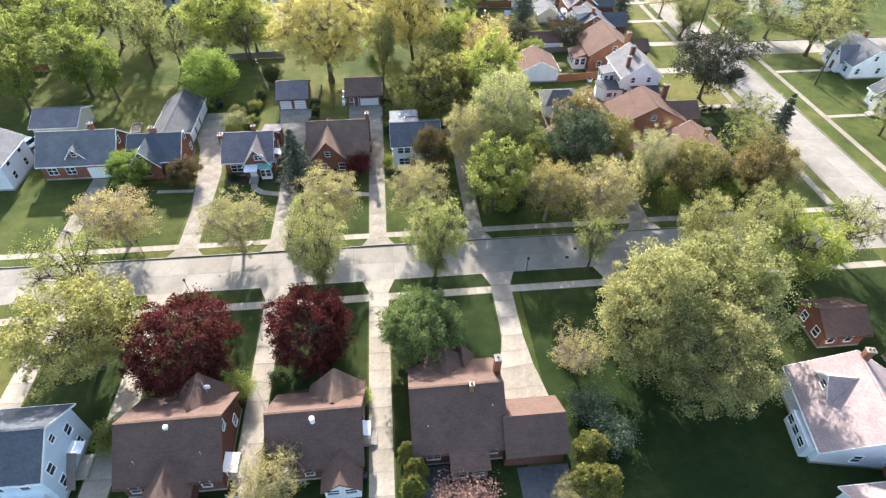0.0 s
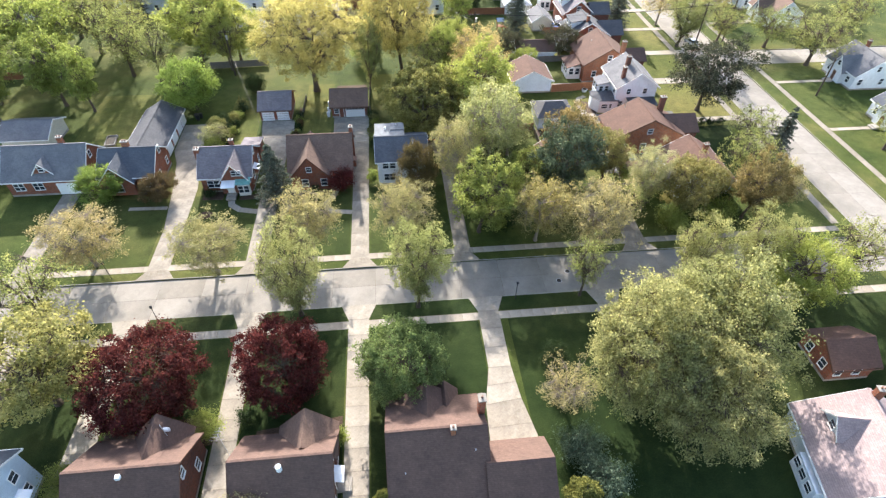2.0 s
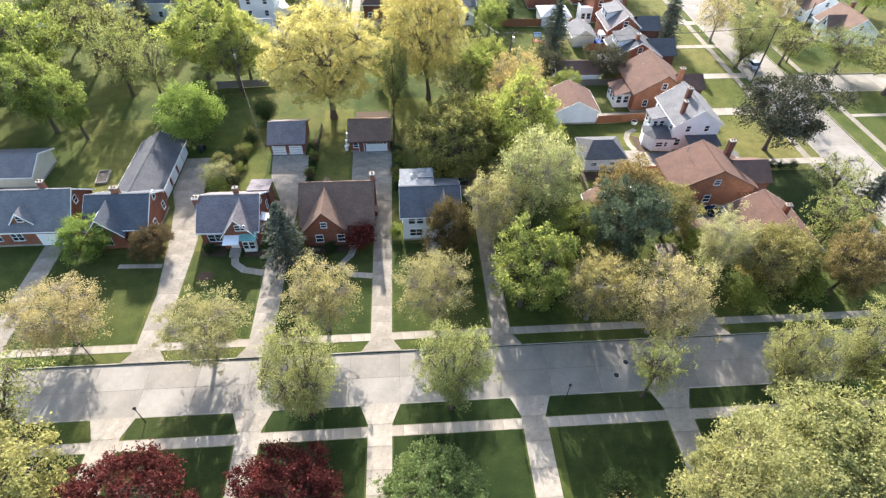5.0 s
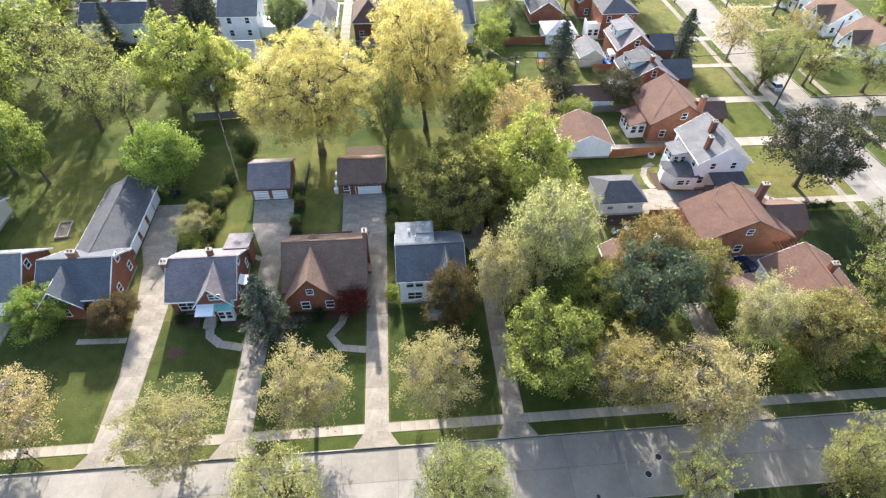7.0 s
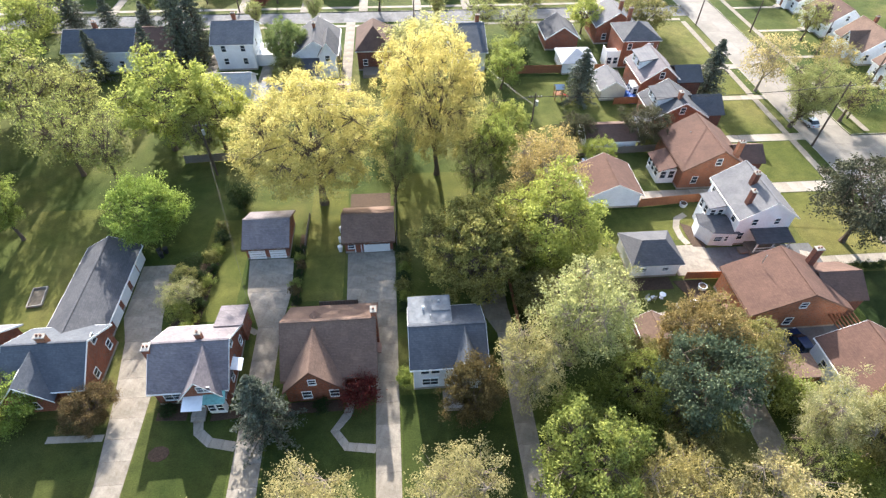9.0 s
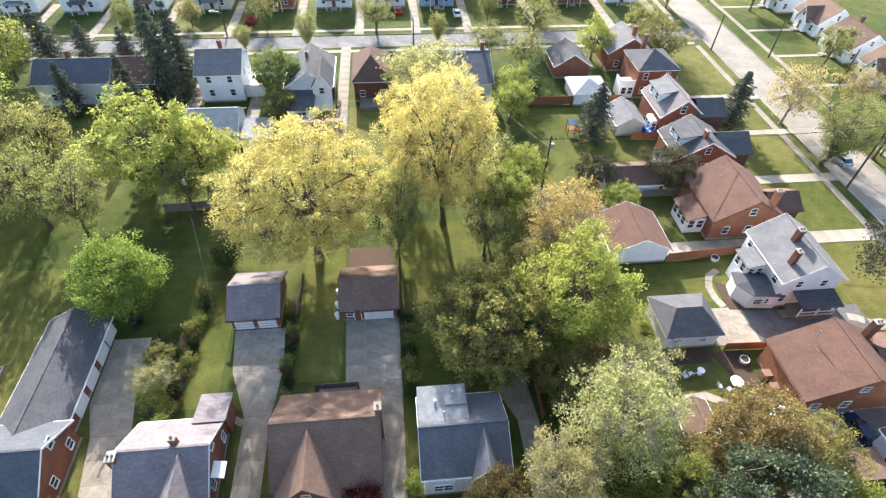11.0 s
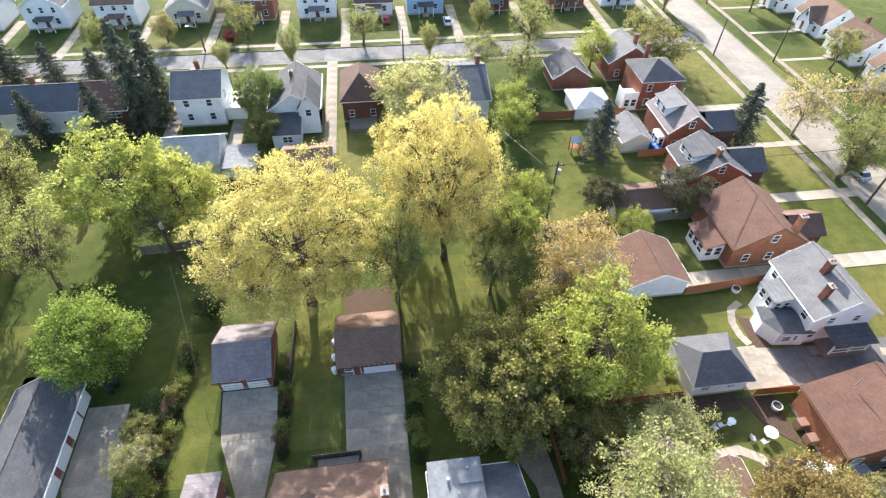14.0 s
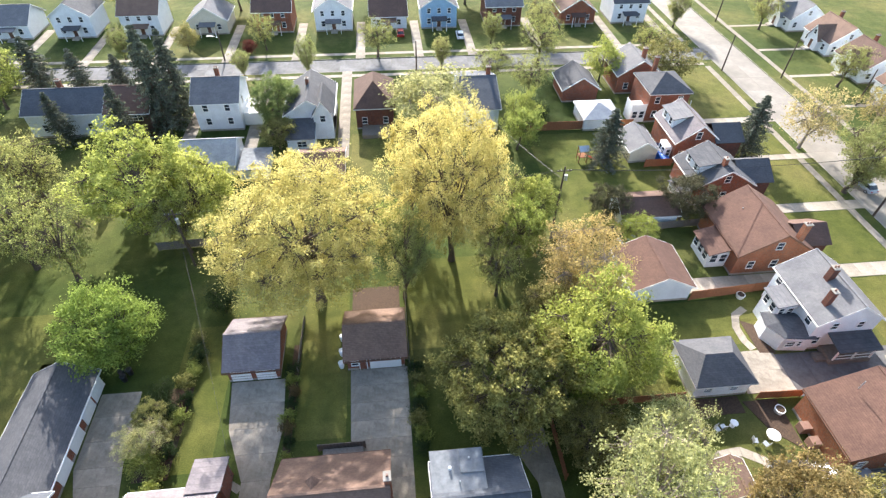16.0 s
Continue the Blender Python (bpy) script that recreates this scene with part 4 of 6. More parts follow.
hV.block("rear_wing", 46.5, 49.2, 105.0, 108.0, 0.0, 4.6, "white_siding"), hV.plate("wing_roof", [(49.3, 104.7, 5.2), (49.3, 108.3, 5.2), (46.2, 108.3, 4.6), (46.2, 104.7, 4.6)], "roof_grey")
sash_row(hV, "W", (105.8, 107.2), 3.0, 0.8, 1.2, 46.5), sash_row(hV, "S", (47.2, 48.4), 3.0, 0.7, 1.1, 105.0)
bay = [(45.0, 103.6), (46.2, 101.6), (49.9, 101.2), (49.9, 105.6), (45.4, 105.6)]
part("sun_room", prism([(x - hV.cx, y - hV.cy) for x, y in bay], 0.0, 2.7), M["white_siding"], hV.ob)
part("sun_room_roof", mesh("r", [((x - 47.6) * 1.12 + 47.6 - hV.cx, (y - 103.6) * 1.12 + 103.6 - hV.cy, 2.7) for x, y in bay] + [(48.8 - hV.cx, 103.8 - hV.cy, 3.7)], [(0, 1, 5), (1, 2, 5), (2, 3, 5), (3, 4, 5), (4, 0, 5), (4, 3, 2, 1, 0)]), M["roof_dark"], hV.ob)
sash_row(hV, "S", (47.2, 48.8), 1.1, 1.2, 0.9, 101.36)
hV.plate("porch_roof", [(51.4, 101.6, 3.4), (57.2, 101.6, 3.4), (57.2, 98.6, 2.9), (51.4, 98.6, 2.9)], "roof_dark")
hV.block("porch_floor", 51.6, 57.0, 98.9, 101.4, 0.0, 0.7, "grey_wood")
for xx in (51.9, 54.4, 56.8):
    hV.block("porch_post", xx - 0.08, xx + 0.08, 99.0, 99.16, 0.7, 2.9, "trim", 0)
hV.block("porch_rail", 51.7, 57.0, 99.02, 99.1, 1.5, 1.6, "trim", 0), hV.block("porch_rail", 51.7, 57.0, 99.02, 99.1, 0.9, 0.98, "trim", 0)
hV.block("porch_steps", 50.2, 51.6, 99.4, 100.6, 0.0, 0.4, "grey_wood")

hO = House("house", "large orange-brick house with rust shingle roof", 43.6, 56.6, 85.9, 93.5, 4.0, 7.4, "roof_rust", "brick_orange", axis="y", trim="brown_trim")
hO.chimney(54.2, 92.4, 8.2, 1.0, 0.7, "brick_dark"), hO.block("east_wing", 56.6, 59.9, 87.3, 93.6, 0, 3.7, "brick_dark")
hO.wing_roof(54.2, 60.3, 87.0, 93.9, 3.7, 5.8, "roof_brown")
hO.window("S", 50.0, 4.6, 0.9, 0.9), sash_row(hO, "S", (45.6, 49.4), 1.2, 1.0, 1.3), hO.pipe(47, 92, 6.5, 7.9), hO.block("ac_unit", 42.5, 43.6, 88.6, 89.6, 0.2, 1.3, "terracotta"), hO.block("ac_unit", 42.5, 43.6, 90.4, 91.4, 0.2, 1.3, "terracotta")
for k in range(7):
    hO.block("pergola_slat", 54.4 + k * 0.55, 54.55 + k * 0.55, 82.8, 85.9, 2.7, 2.85, "wood", 0)
for xx in (54.6, 57.6):
    hO.block("pergola_post", xx - 0.07, xx + 0.07, 83.0, 83.14, 0, 2.7, "wood", 0)
h7 = House("house", "orange-brick house with broad rust shingle roof", 46.6, 57.4, 114.8, 125.4, 4.2, 7.6, "roof_rust", "brick_orange", axis="y", trim="brown_trim")
h7.chimney(54.6, 115.2, 8.9, 0.9, 0.7, "brick_orange")
h7.block("white_sunroom", 43.6, 46.6, 116.6, 121.2, 0.0, 2.8, "trim"), h7.plate("sunroom_roof", [(46.9, 116.2, 3.9), (46.9, 121.6, 3.9), (43.2, 121.6, 2.8), (43.2, 116.2, 2.8)], "roof_rust")
sash_row(h7, "W", (117.6, 119.0, 120.4), 1.1, 1.0, 1.4, 43.6), sash_row(h7, "S", (44.4, 45.8), 1.1, 0.9, 1.4, 116.6)
sash_row(h7, "S", (49, 52.5, 55.5), 1.3), h7.window("S", 52, 4.8, 0.9, 1.2), h7.block("east_wing", 57.4, 60.6, 116.0, 121.0, 0, 4.2, "brick_dark"), h7.wing_roof(55.8, 61.0, 115.6, 121.4, 4.1, 6.0, "roof_brown")
h7.pipe(49.8, 122.0, 5.5, 6.6), h7.pipe(51.2, 123.4, 6.2, 7.2)
h8 = House("house", "brick house with grey-green roof and white box dormer", 47.6, 57.2, 130.6, 138.8, 4.0, 6.8, "roof_dark", "brick", axis="y")
h8.block("dormer", 48.4, 52.2, 133.0, 137.4, 4.0, 6.3, "white_siding"), h8.plate("dormer_roof", [(52.6, 132.7, 6.9), (52.6, 137.7, 6.9), (48.0, 137.7, 6.3), (48.0, 132.7, 6.3)], "roof_dark")
sash_row(h8, "W", (134.0, 136.4), 4.9, 0.9, 1.0, 48.4), h8.chimney(52.0, 132.4, 7.9, 0.6, 0.8), sash_row(h8, "S", (49.6, 52.6, 55.4), 1.2), h8.window("S", 52.4, 4.5, 0.9, 1.2)
h8.block("rear_room", 45.0, 47.6, 131.2, 134.2, 0, 2.5, "trim"), sash_row(h8, "S", (45.8, 46.9), 1.0, 0.7, 1.1, 131.2), h8.plate("rear_room_roof", [(47.8, 130.9, 3.2), (47.8, 134.5, 3.2), (44.7, 134.5, 2.5), (44.7, 130.9, 2.5)], "roof_dark")
h8.block("east_wing", 57.2, 61.0, 131.6, 138.0, 0, 3.6, "brick_dark"), h8.wing_roof(55.4, 61.4, 131.2, 138.4, 3.5, 5.9, "roof_dark")
h9 = House("house", "brick gabled house with mauve-grey roof and white trim", 49.2, 57.0, 142.6, 152.0, 4.6, 7.6, "roof_slate", "brick", axis="y")
sash_row(h9, "S", (50.6, 54.8), 1.2), h9.window("S", 52.9, 5.0, 0.9, 1.3), h9.block("bay", 48.0, 49.2, 143.4, 146.0, 0, 3.0, "trim"), sash_row(h9, "W", (144.1, 145.3), 1.2, 0.8, 1.3, 48.0), sash_row(h9, "S", (48.6,), 1.2, 0.7, 1.3, 143.4), h9.block("dormer", 49.6, 53.0, 146.4, 151.0, 4.6, 6.9, "white_siding"), h9.plate("dormer_roof", [(53.4, 146.0, 7.7), (53.4, 151.4, 7.7), (49.2, 151.4, 6.9), (49.2, 146.0, 6.9)], "roof_grey"), sash_row(h9, "W", (147.4, 149.8), 5.4, 0.9, 1.1, 49.6), h9.pipe(53.6, 149.6, 7.2, 8.6)
h9.block("east_wing", 57.0, 61.0, 142.0, 148.0, 0, 4.6, "brick_dark"), h9.wing_roof(56.0, 61.4, 141.6, 148.4, 4.5, 6.6, "roof_dark")
h10 = House("house", "two-storey red brick house with dark hip roof", 49.6, 57.6, 156.8, 165.4, 6.2, 8.6, "roof_dark", "brick", form="hip")
sash_row(h10, "S", (51.2, 55.8), 4.2), sash_row(h10, "S", (51.2, 55.8), 1.2), h10.block("white_sunroom", 46.6, 49.6, 157.0, 160.2, 0.0, 3.0, "trim"), h10.block("balcony_rail", 46.6, 49.6, 157.0, 157.1, 3.0, 3.9, "trim"), h10.block("balcony_rail", 46.6, 46.7, 157.0, 160.2, 3.0, 3.9, "trim")
sash_row(h10, "S", (47.4, 48.8), 1.0, 0.9, 1.4, 157.0), h10.chimney(53, 165, 9.8), h10.plate("side_porch", [(55.4, 156.8, 3.0), (58.2, 156.8, 3.0), (58.2, 154.6, 2.6), (55.4, 154.6, 2.6)], "roof_dark")
h11 = House("house", "brick house with grey gable roof at the street corner", 47.6, 57.0, 168.6, 177.0, 4.4, 7.4, "roof_grey", "brick", axis="y")
h11.chimney(52.6, 170, 9.4), sash_row(h11, "S", (49.6, 54.6), 1.2)
h12 = House("garage", "small brick outbuilding with dark gable roof", 35.2, 42.6, 166.0, 173.6, 3.0, 5.4, "roof_dark", "brick", axis="y", category="garage")
gz = House("garage", "white garage with pale hip roof", 36.4, 43.4, 154.6, 161.4, 2.5, 4.2, "roof_pale", "white_siding", form="hip", category="garage")
gk = House("garage", "low garage with brown roof and white wall", 34.0, 43.0, 126.0, 131.6, 2.5, 3.9, "roof_brown", "white_siding", category="garage")
gm = House("garage", "white garage with grey roof", 41.6, 46.6, 143.4, 150.0, 2.6, 4.2, "roof_grey", "cream_siding", axis="y", category="garage")

# houses on the back street, seen from their gardens
hb1 = House("house", "tall white house with blue-grey roof", -37.6, -29.4, 160.4, 170.0, 6.0, 8.6, "roof_grey", "white_siding")
sash_row(hb1, "S", (-35.5, -31.5), 1.4), sash_row(hb1, "S", (-35.5, -31.5), 4.2), hb1.chimney(-33.6, 167.0, 9.6), hb1.window("E", 164, 4.0), hb1.block("porch", -29.4, -26.0, 162.0, 168.0, 0, 2.6, "trim")
gb1 = House("garage", "white gabled garage with pale grey roof", -37.0, -28.2, 145.0, 153.0, 2.8, 5.2, "roof_pale", "white_siding", category="garage")
gb2 = House("shed", "low flat grey shed", -27.4, -22.6, 143.6, 150.0, 2.2, 2.4, "flat_roof", "white_siding", form="flat", category="shed")
hb2 = House("house", "white house with dark grey cross-gabled roof", -20.4, -11.8, 156.6, 168.4, 5.0, 7.8, "roof_dark", "white_siding", axis="y")
hb2.gable(-15.2, -11.8, 155.4, 5.4, 8.0, 163, "S"), hb2.window("S", -13.5, 4.0, 0.9, 1.2, 155.4), hb2.window("S", -18, 1.2), hb2.chimney(-16.4, 163, 8.8, 0.6, 0.6), hb2.block("rear_wing", -20.0, -15.2, 151.6, 156.6, 0, 3.0, "white_siding"), hb2.plate("wing_roof", [(-20.3, 156.6, 4.2), (-14.9, 156.6, 4.2), (-14.9, 151.2, 3.0), (-20.3, 151.2, 3.0)], "roof_dark"), hb2.window("S", -17.4, 1.2, 1.6, 1.1, 151.6)
hb3 = House("house", "brown house with steep brown roof and brick walls", -7.6, -0.4, 158.8, 170.0, 4.4, 8.2, "roof_brown", "brick_dark", form="hip", axis="y")
sash_row(hb3, "S", (-6, -2), 1.2), hb3.block("rear_deck", -6.6, -1.4, 155.2, 158.8, 0, 0.8, "grey_wood")
hb4 = House("house", "dark brown house with brown roof", -52.6, -45.2, 158.6, 169.0, 5.6, 8.2, "roof_brown", "brown_siding")
sash_row(hb4, "S", (-50.6, -47.6), 1.4, 1.0, 1.3), sash_row(hb4, "S", (-49, -47.2), 4.0, 1.6, 1.2)
hb5 = House("house", "white house with dark blue-grey roof", -67.8, -53.4, 160.4, 169.0, 5.0, 7.6, "roof_blue", "white_siding")
sash_row(hb5, "S", (-65, -61, -57), 1.4), hb5.chimney(-62, 165.6, 8.8)
hb6 = House("house", "white house with dark roof behind trees", 12.6, 19.6, 156.0, 171.0, 5.0, 7.8, "roof_blue", "white_siding")
sash_row(hb6, "S", (14.4, 17.8), 1.4), sash_row(hb6, "E", (160, 166), 1.6), hb6.chimney(18.6, 164.5, 9.2)
gb3 = House("garage", "garage with weathered brown-grey roof", -17.2, -9.6, 141.6, 148.6, 2.5, 4.0, "roof_tan", "cream_siding", category="garage")
gb4 = House("garage", "white garage with dark roof beside the hedge", -90, -82, 158, 166, 2.6, 4.6, "roof_dark", "white_siding", category="garage")

# far side of the back street
FAR = ((-92, "white_siding", "roof_grey"), (-77, "white_siding", "roof_dark"), (-61, "white_siding", "roof_tan"), (-45, "cream_siding", "roof_grey"), (-29, "brick", "roof_brown"), (-14, "white_siding", "roof_grey"),
       (0, "white_siding", "roof_brown"), (13, "blue_siding", "roof_dark"), (30, "brick_dark", "roof_grey"), (50, "brick", "roof_brown"), (64, "white_siding", "roof_dark"))
for k, (x, wall, roofing) in enumerate(FAR):
    storeys = 5.4 if k % 3 else 3.6
    h = House("house", "%s house with %s roof across the back street" % (wall.replace("_", " "), roofing.split("_")[1]), x - 4.6, x + 4.6, 206.5, 216.0, storeys, storeys + 3.0, roofing, wall, axis="xy"[k % 2], group="houses across the back street")
    sash_row(h, "S", (x - 2.6, x + 2.6), 1.3), h.door("S", x, mat="brown_trim")
    if storeys > 4:
        sash_row(h, "S", (x - 2.6, x, x + 2.6), 3.9, 0.8, 1.2)
    h.plate("porch_roof", [(x - 2.0, 206.5, 3.1), (x + 2.0, 206.5, 3.1), (x + 2.0, 204.4, 2.7), (x - 2.0, 204.4, 2.7)], roofing)
    for xx in (x - 1.8, x + 1.8):
        h.block("porch_post", xx - 0.07, xx + 0.07, 204.5, 204.64, 0, 2.7, "trim", 0)
    strip_y("driveway", "concrete driveway across the back street", x + 5.6, x + 7.8, 190.2, 212, C, 3.0, 0.05)
# east of the side street
for x, y, roofing, wall in ((107, 92, "roof_blue", "white_siding"), (110, 112, "roof_grey", "white_siding"), (109, 146, "roof_tan", "white_siding"), (109, 160, "roof_tan", "white_siding"), (109, 174, "roof_brown", "white_siding"), (110, 188, "roof_tan", "white_siding"), (109, 203, "roof_grey", "white_siding"), (107, 72, "roof_brown", "brick")):
    h = House("house", "%s house with %s roof east of the side street" % (wall.replace("_", " "), roofing.split("_")[1]), x - 4.6, x + 5, y - 5.2, y + 4.8, 3.4, 6.8, roofing, wall, axis="y", group="houses east of the side street")
    sash_row(h, "W", (y - 3.4, y + 3), 1.1), sash_row(h, "S", (x - 3, x + 2), 1.2), h.window("S", x, 4.2, 0.8, 1.1), h.chimney(x + 1, y + 2, 8.0)
    h.gable(y - 2.4, y + 1.6, x - 5.8, 3.0, 5.9, x, "W"), h.window("W", y - 0.4, 3.8, 0.8, 1.0, x - 5.8), h.door("W", y - 0.4, plane=x - 5.8)
    strip_x("garden_path", "concrete path from pavement to house", 91.2, x - 7.4, y - 0.9, y + 0.1, C, 1.6)


# ---- trees ----
def leaf_mesh(name, centres, size, rng=None):
    """Many small pointed leaves, each with its own turn."""
    n = len(centres)
    a = rng.normal(size=(n, 3))
    a[:, 2] *= 0.7
    a /= np.linalg.norm(a, axis=1)[:, None]
    b = np.cross(a, rng.normal(size=(n, 3)))
    b /= np.linalg.norm(b, axis=1)[:, None]
    s = size * rng.uniform(0.6, 1.35, n)[:, None]
    v = np.stack([centres + a * s * 0.7, centres - a * s * 0.5 + b * s * 0.42, centres - a * s * 0.5 - b * s * 0.42], axis=1).reshape(-1, 3)
    me = bpy.data.meshes.new(name)
    me.vertices.add(3 * n)
    me.vertices.foreach_set("co", v.astype(np.float32).ravel())
    me.loops.add(3 * n)
    me.loops.foreach_set("vertex_index", np.arange(3 * n, dtype=np.int32))
    me.polygons.add(n)
    me.polygons.foreach_set("loop_start", np.arange(0, 3 * n, 3, dtype=np.int32))
    me.update(calc_edges=True)
    return me


def broadleaf(seed, R, H, clumps, per, size, base=0.28, spread=0.15, inner=0.45, wild=1.0, twig=1.0, vase=0.0):
    """A trunk that forks into limbs and twigs, and a crown of leaf clumps on their ends. Returns two meshes."""
    rng = np.random.default_rng(seed)
    zc, zr = H * (0.5 + base / 2), H * (0.5 - base / 2)
    verts, faces = [], []

    def add(points, radii, sides):
        v, f = tube(points, radii, sides)
        o = len(verts)
        verts.extend(v)
        faces.extend(tuple(i + o for i in q) for q in f)

    lean = rng.normal(size=2) * 0.03 * H
    fork = Vector((lean[0] * 0.5, lean[1] * 0.5, H * base * 0.95))
    top = Vector((lean[0], lean[1], H * 0.8))
    r0 = 0.026 * H
    add([(0, 0, -0.1), (0.02, 0, H * 0.06), fork, fork.lerp(top, 0.5), top], [r0 * 1.5, r0, r0 * 0.8, r0 * 0.45, r0 * 0.12], 8)
    limbs = []
    nl = 9 if clumps < 600 else 22
    for i in range(nl):
        w = 2 * math.pi * (i + rng.uniform(-0.3, 0.3)) / nl * 1.0
        up = rng.uniform(-0.25, 0.75) if not vase else rng.uniform(0.0, 0.85)
        rad = R * rng.uniform(0.5, 0.72) * math.sqrt(max(0.1, 1 - up * up * 0.7))
        end = Vector((rad * math.cos(w), rad * math.sin(w), zc + zr * up * 0.75))
        start = fork.lerp(top, rng.uniform(0.0, 0.6 - 0.4 * vase))
        mid = start.lerp(end, 0.5) + Vector((0, 0, 0.05 * H * rng.uniform(-0.3, 1)))
        add([start, mid, end], [r0 * 0.45, r0 * 0.28, r0 * 0.1], 5)
        limbs.append((start, mid, end))
    pts = []
    for i in range(clumps):
        d = rng.normal(size=3)
        d /= np.linalg.norm(d)
        k = rng.uniform(inner, 1.0) ** 0.5
        bulge = 0.95 + 0.42 * wild * noise.noise(Vector(d * 1.5) + Vector((seed * 7.3, 0, 0))) + 0.24 * noise.noise(Vector(d * 4.2) + Vector((0, seed * 3.1, 0)))
        c = Vector((d[0] * R * k * bulge, d[1] * R * k * bulge, zc + (d[2] * zr * k * bulge)))
        if c.z < H * base * 0.75:
            c.z = H * base * rng.uniform(0.75, 1.1)
        low = 1 - vase * (1 - min(1.0, max(0.0, (c.z - zc + zr) / (1.7 * zr)))) ** 1.3
        c = Vector((c.x * low + lean[0], c.y * low + lean[1], c.z))
        s, m, e = min(limbs, key=lambda l: min((l[1] - c).length, (l[2] - c).length))
        root = m if (m - c).length < (e - c).length else e
        bend = root.lerp(c, 0.55) + Vector(rng.normal(size=3) * 0.05 * R)
        add([root, bend, c], [r0 * 0.16 * twig, r0 * 0.09 * twig, r0 * 0.03 * twig], 3)
        g = rng.normal(size=(max(3, int(per * rng.uniform(0.4, 1.6))), 3)) * (spread * R * rng.uniform(0.6, 1.35)) * np.array([1.0, 1.0, 0.72])
        pts.append(np.array(c) + g)
    return mesh("limbs", verts, faces), leaf_mesh("leaves", np.concatenate(pts), size, rng=rng)


def conifer(seed, R, H, tiers, per, size, power=0.85, base=0.06):
    rng = np.random.default_rng(seed)
    verts, faces, pts = [], [], []

    def add(points, radii, sides):
        v, f = tube(points, radii, sides)
        o = len(verts)
        verts.extend(v)
        faces.extend(tuple(i + o for i in q) for q in f)

    add([(0, 0, -0.1), (0, 0, H * 0.5), (0, 0, H)], [0.024 * H, 0.014 * H, 0.003 * H], 8)
    for t in range(tiers):
        u = (t + rng.uniform(0, 0.7)) / tiers
        z = H * (base + (1 - base) * u)
        rr = R * (1 - u) ** power * rng.uniform(0.8, 1.12) + 0.12
        for k in range(7):
            w = 2 * math.pi * (k + rng.uniform(0, 1)) / 7
            ln = rr * rng.uniform(0.65, 1.15)
            end = Vector((ln * math.cos(w), ln * math.sin(w), z - 0.22 * ln + 0.1))
            add([(0, 0, z), Vector((0, 0, z)).lerp(end, 0.6) + Vector((0, 0, 0.04 * ln)), end], [0.05, 0.035, 0.012], 3)
            f = rng.uniform(0.18, 1.05, per)[:, None]
            pts.append(np.array([0, 0, z]) * (1 - f) + np.array(end) * f + rng.normal(size=(per, 3)) * np.array([0.11, 0.11, 0.07]) * (0.4 + rr * 0.35))
    return mesh("limbs", verts, faces), leaf_mesh("needles", np.concatenate(pts), size, rng=rng)


def shrub(seed, R, H, clumps, per, size):
    return broadleaf(seed, R, H, clumps, per, size, base=0.1, spread=0.2, inner=0.2)


def hedge_column(seed, R, H, n, size):
    """A dense upright evergreen: leaves in the skin of a pointed column."""
    rng = np.random.default_rng(seed)
    u = rng.uniform(0, 1, n)
    w = rng.uniform(0, 2 * math.pi, n)
    wob = 1 + 0.16 * np.sin(3 * w + 9 * u) + 0.12 * np.sin(5 * w - 14 * u)
    rad = R * np.sin(math.pi * (0.15 + 0.83 * u)) ** 0.6 * wob * rng.uniform(0.6, 1.05, n) ** 0.5
    p = np.stack([rad * np.cos(w), rad * np.sin(w), H * (0.02 + 0.97 * u) + rng.normal(size=n) * 0.05], axis=1)
    return tube_mesh([(0, 0, -0.1), (0, 0, H * 0.9)], [0.09, 0.02], 6), leaf_mesh("leaves", p, size, rng=rng)


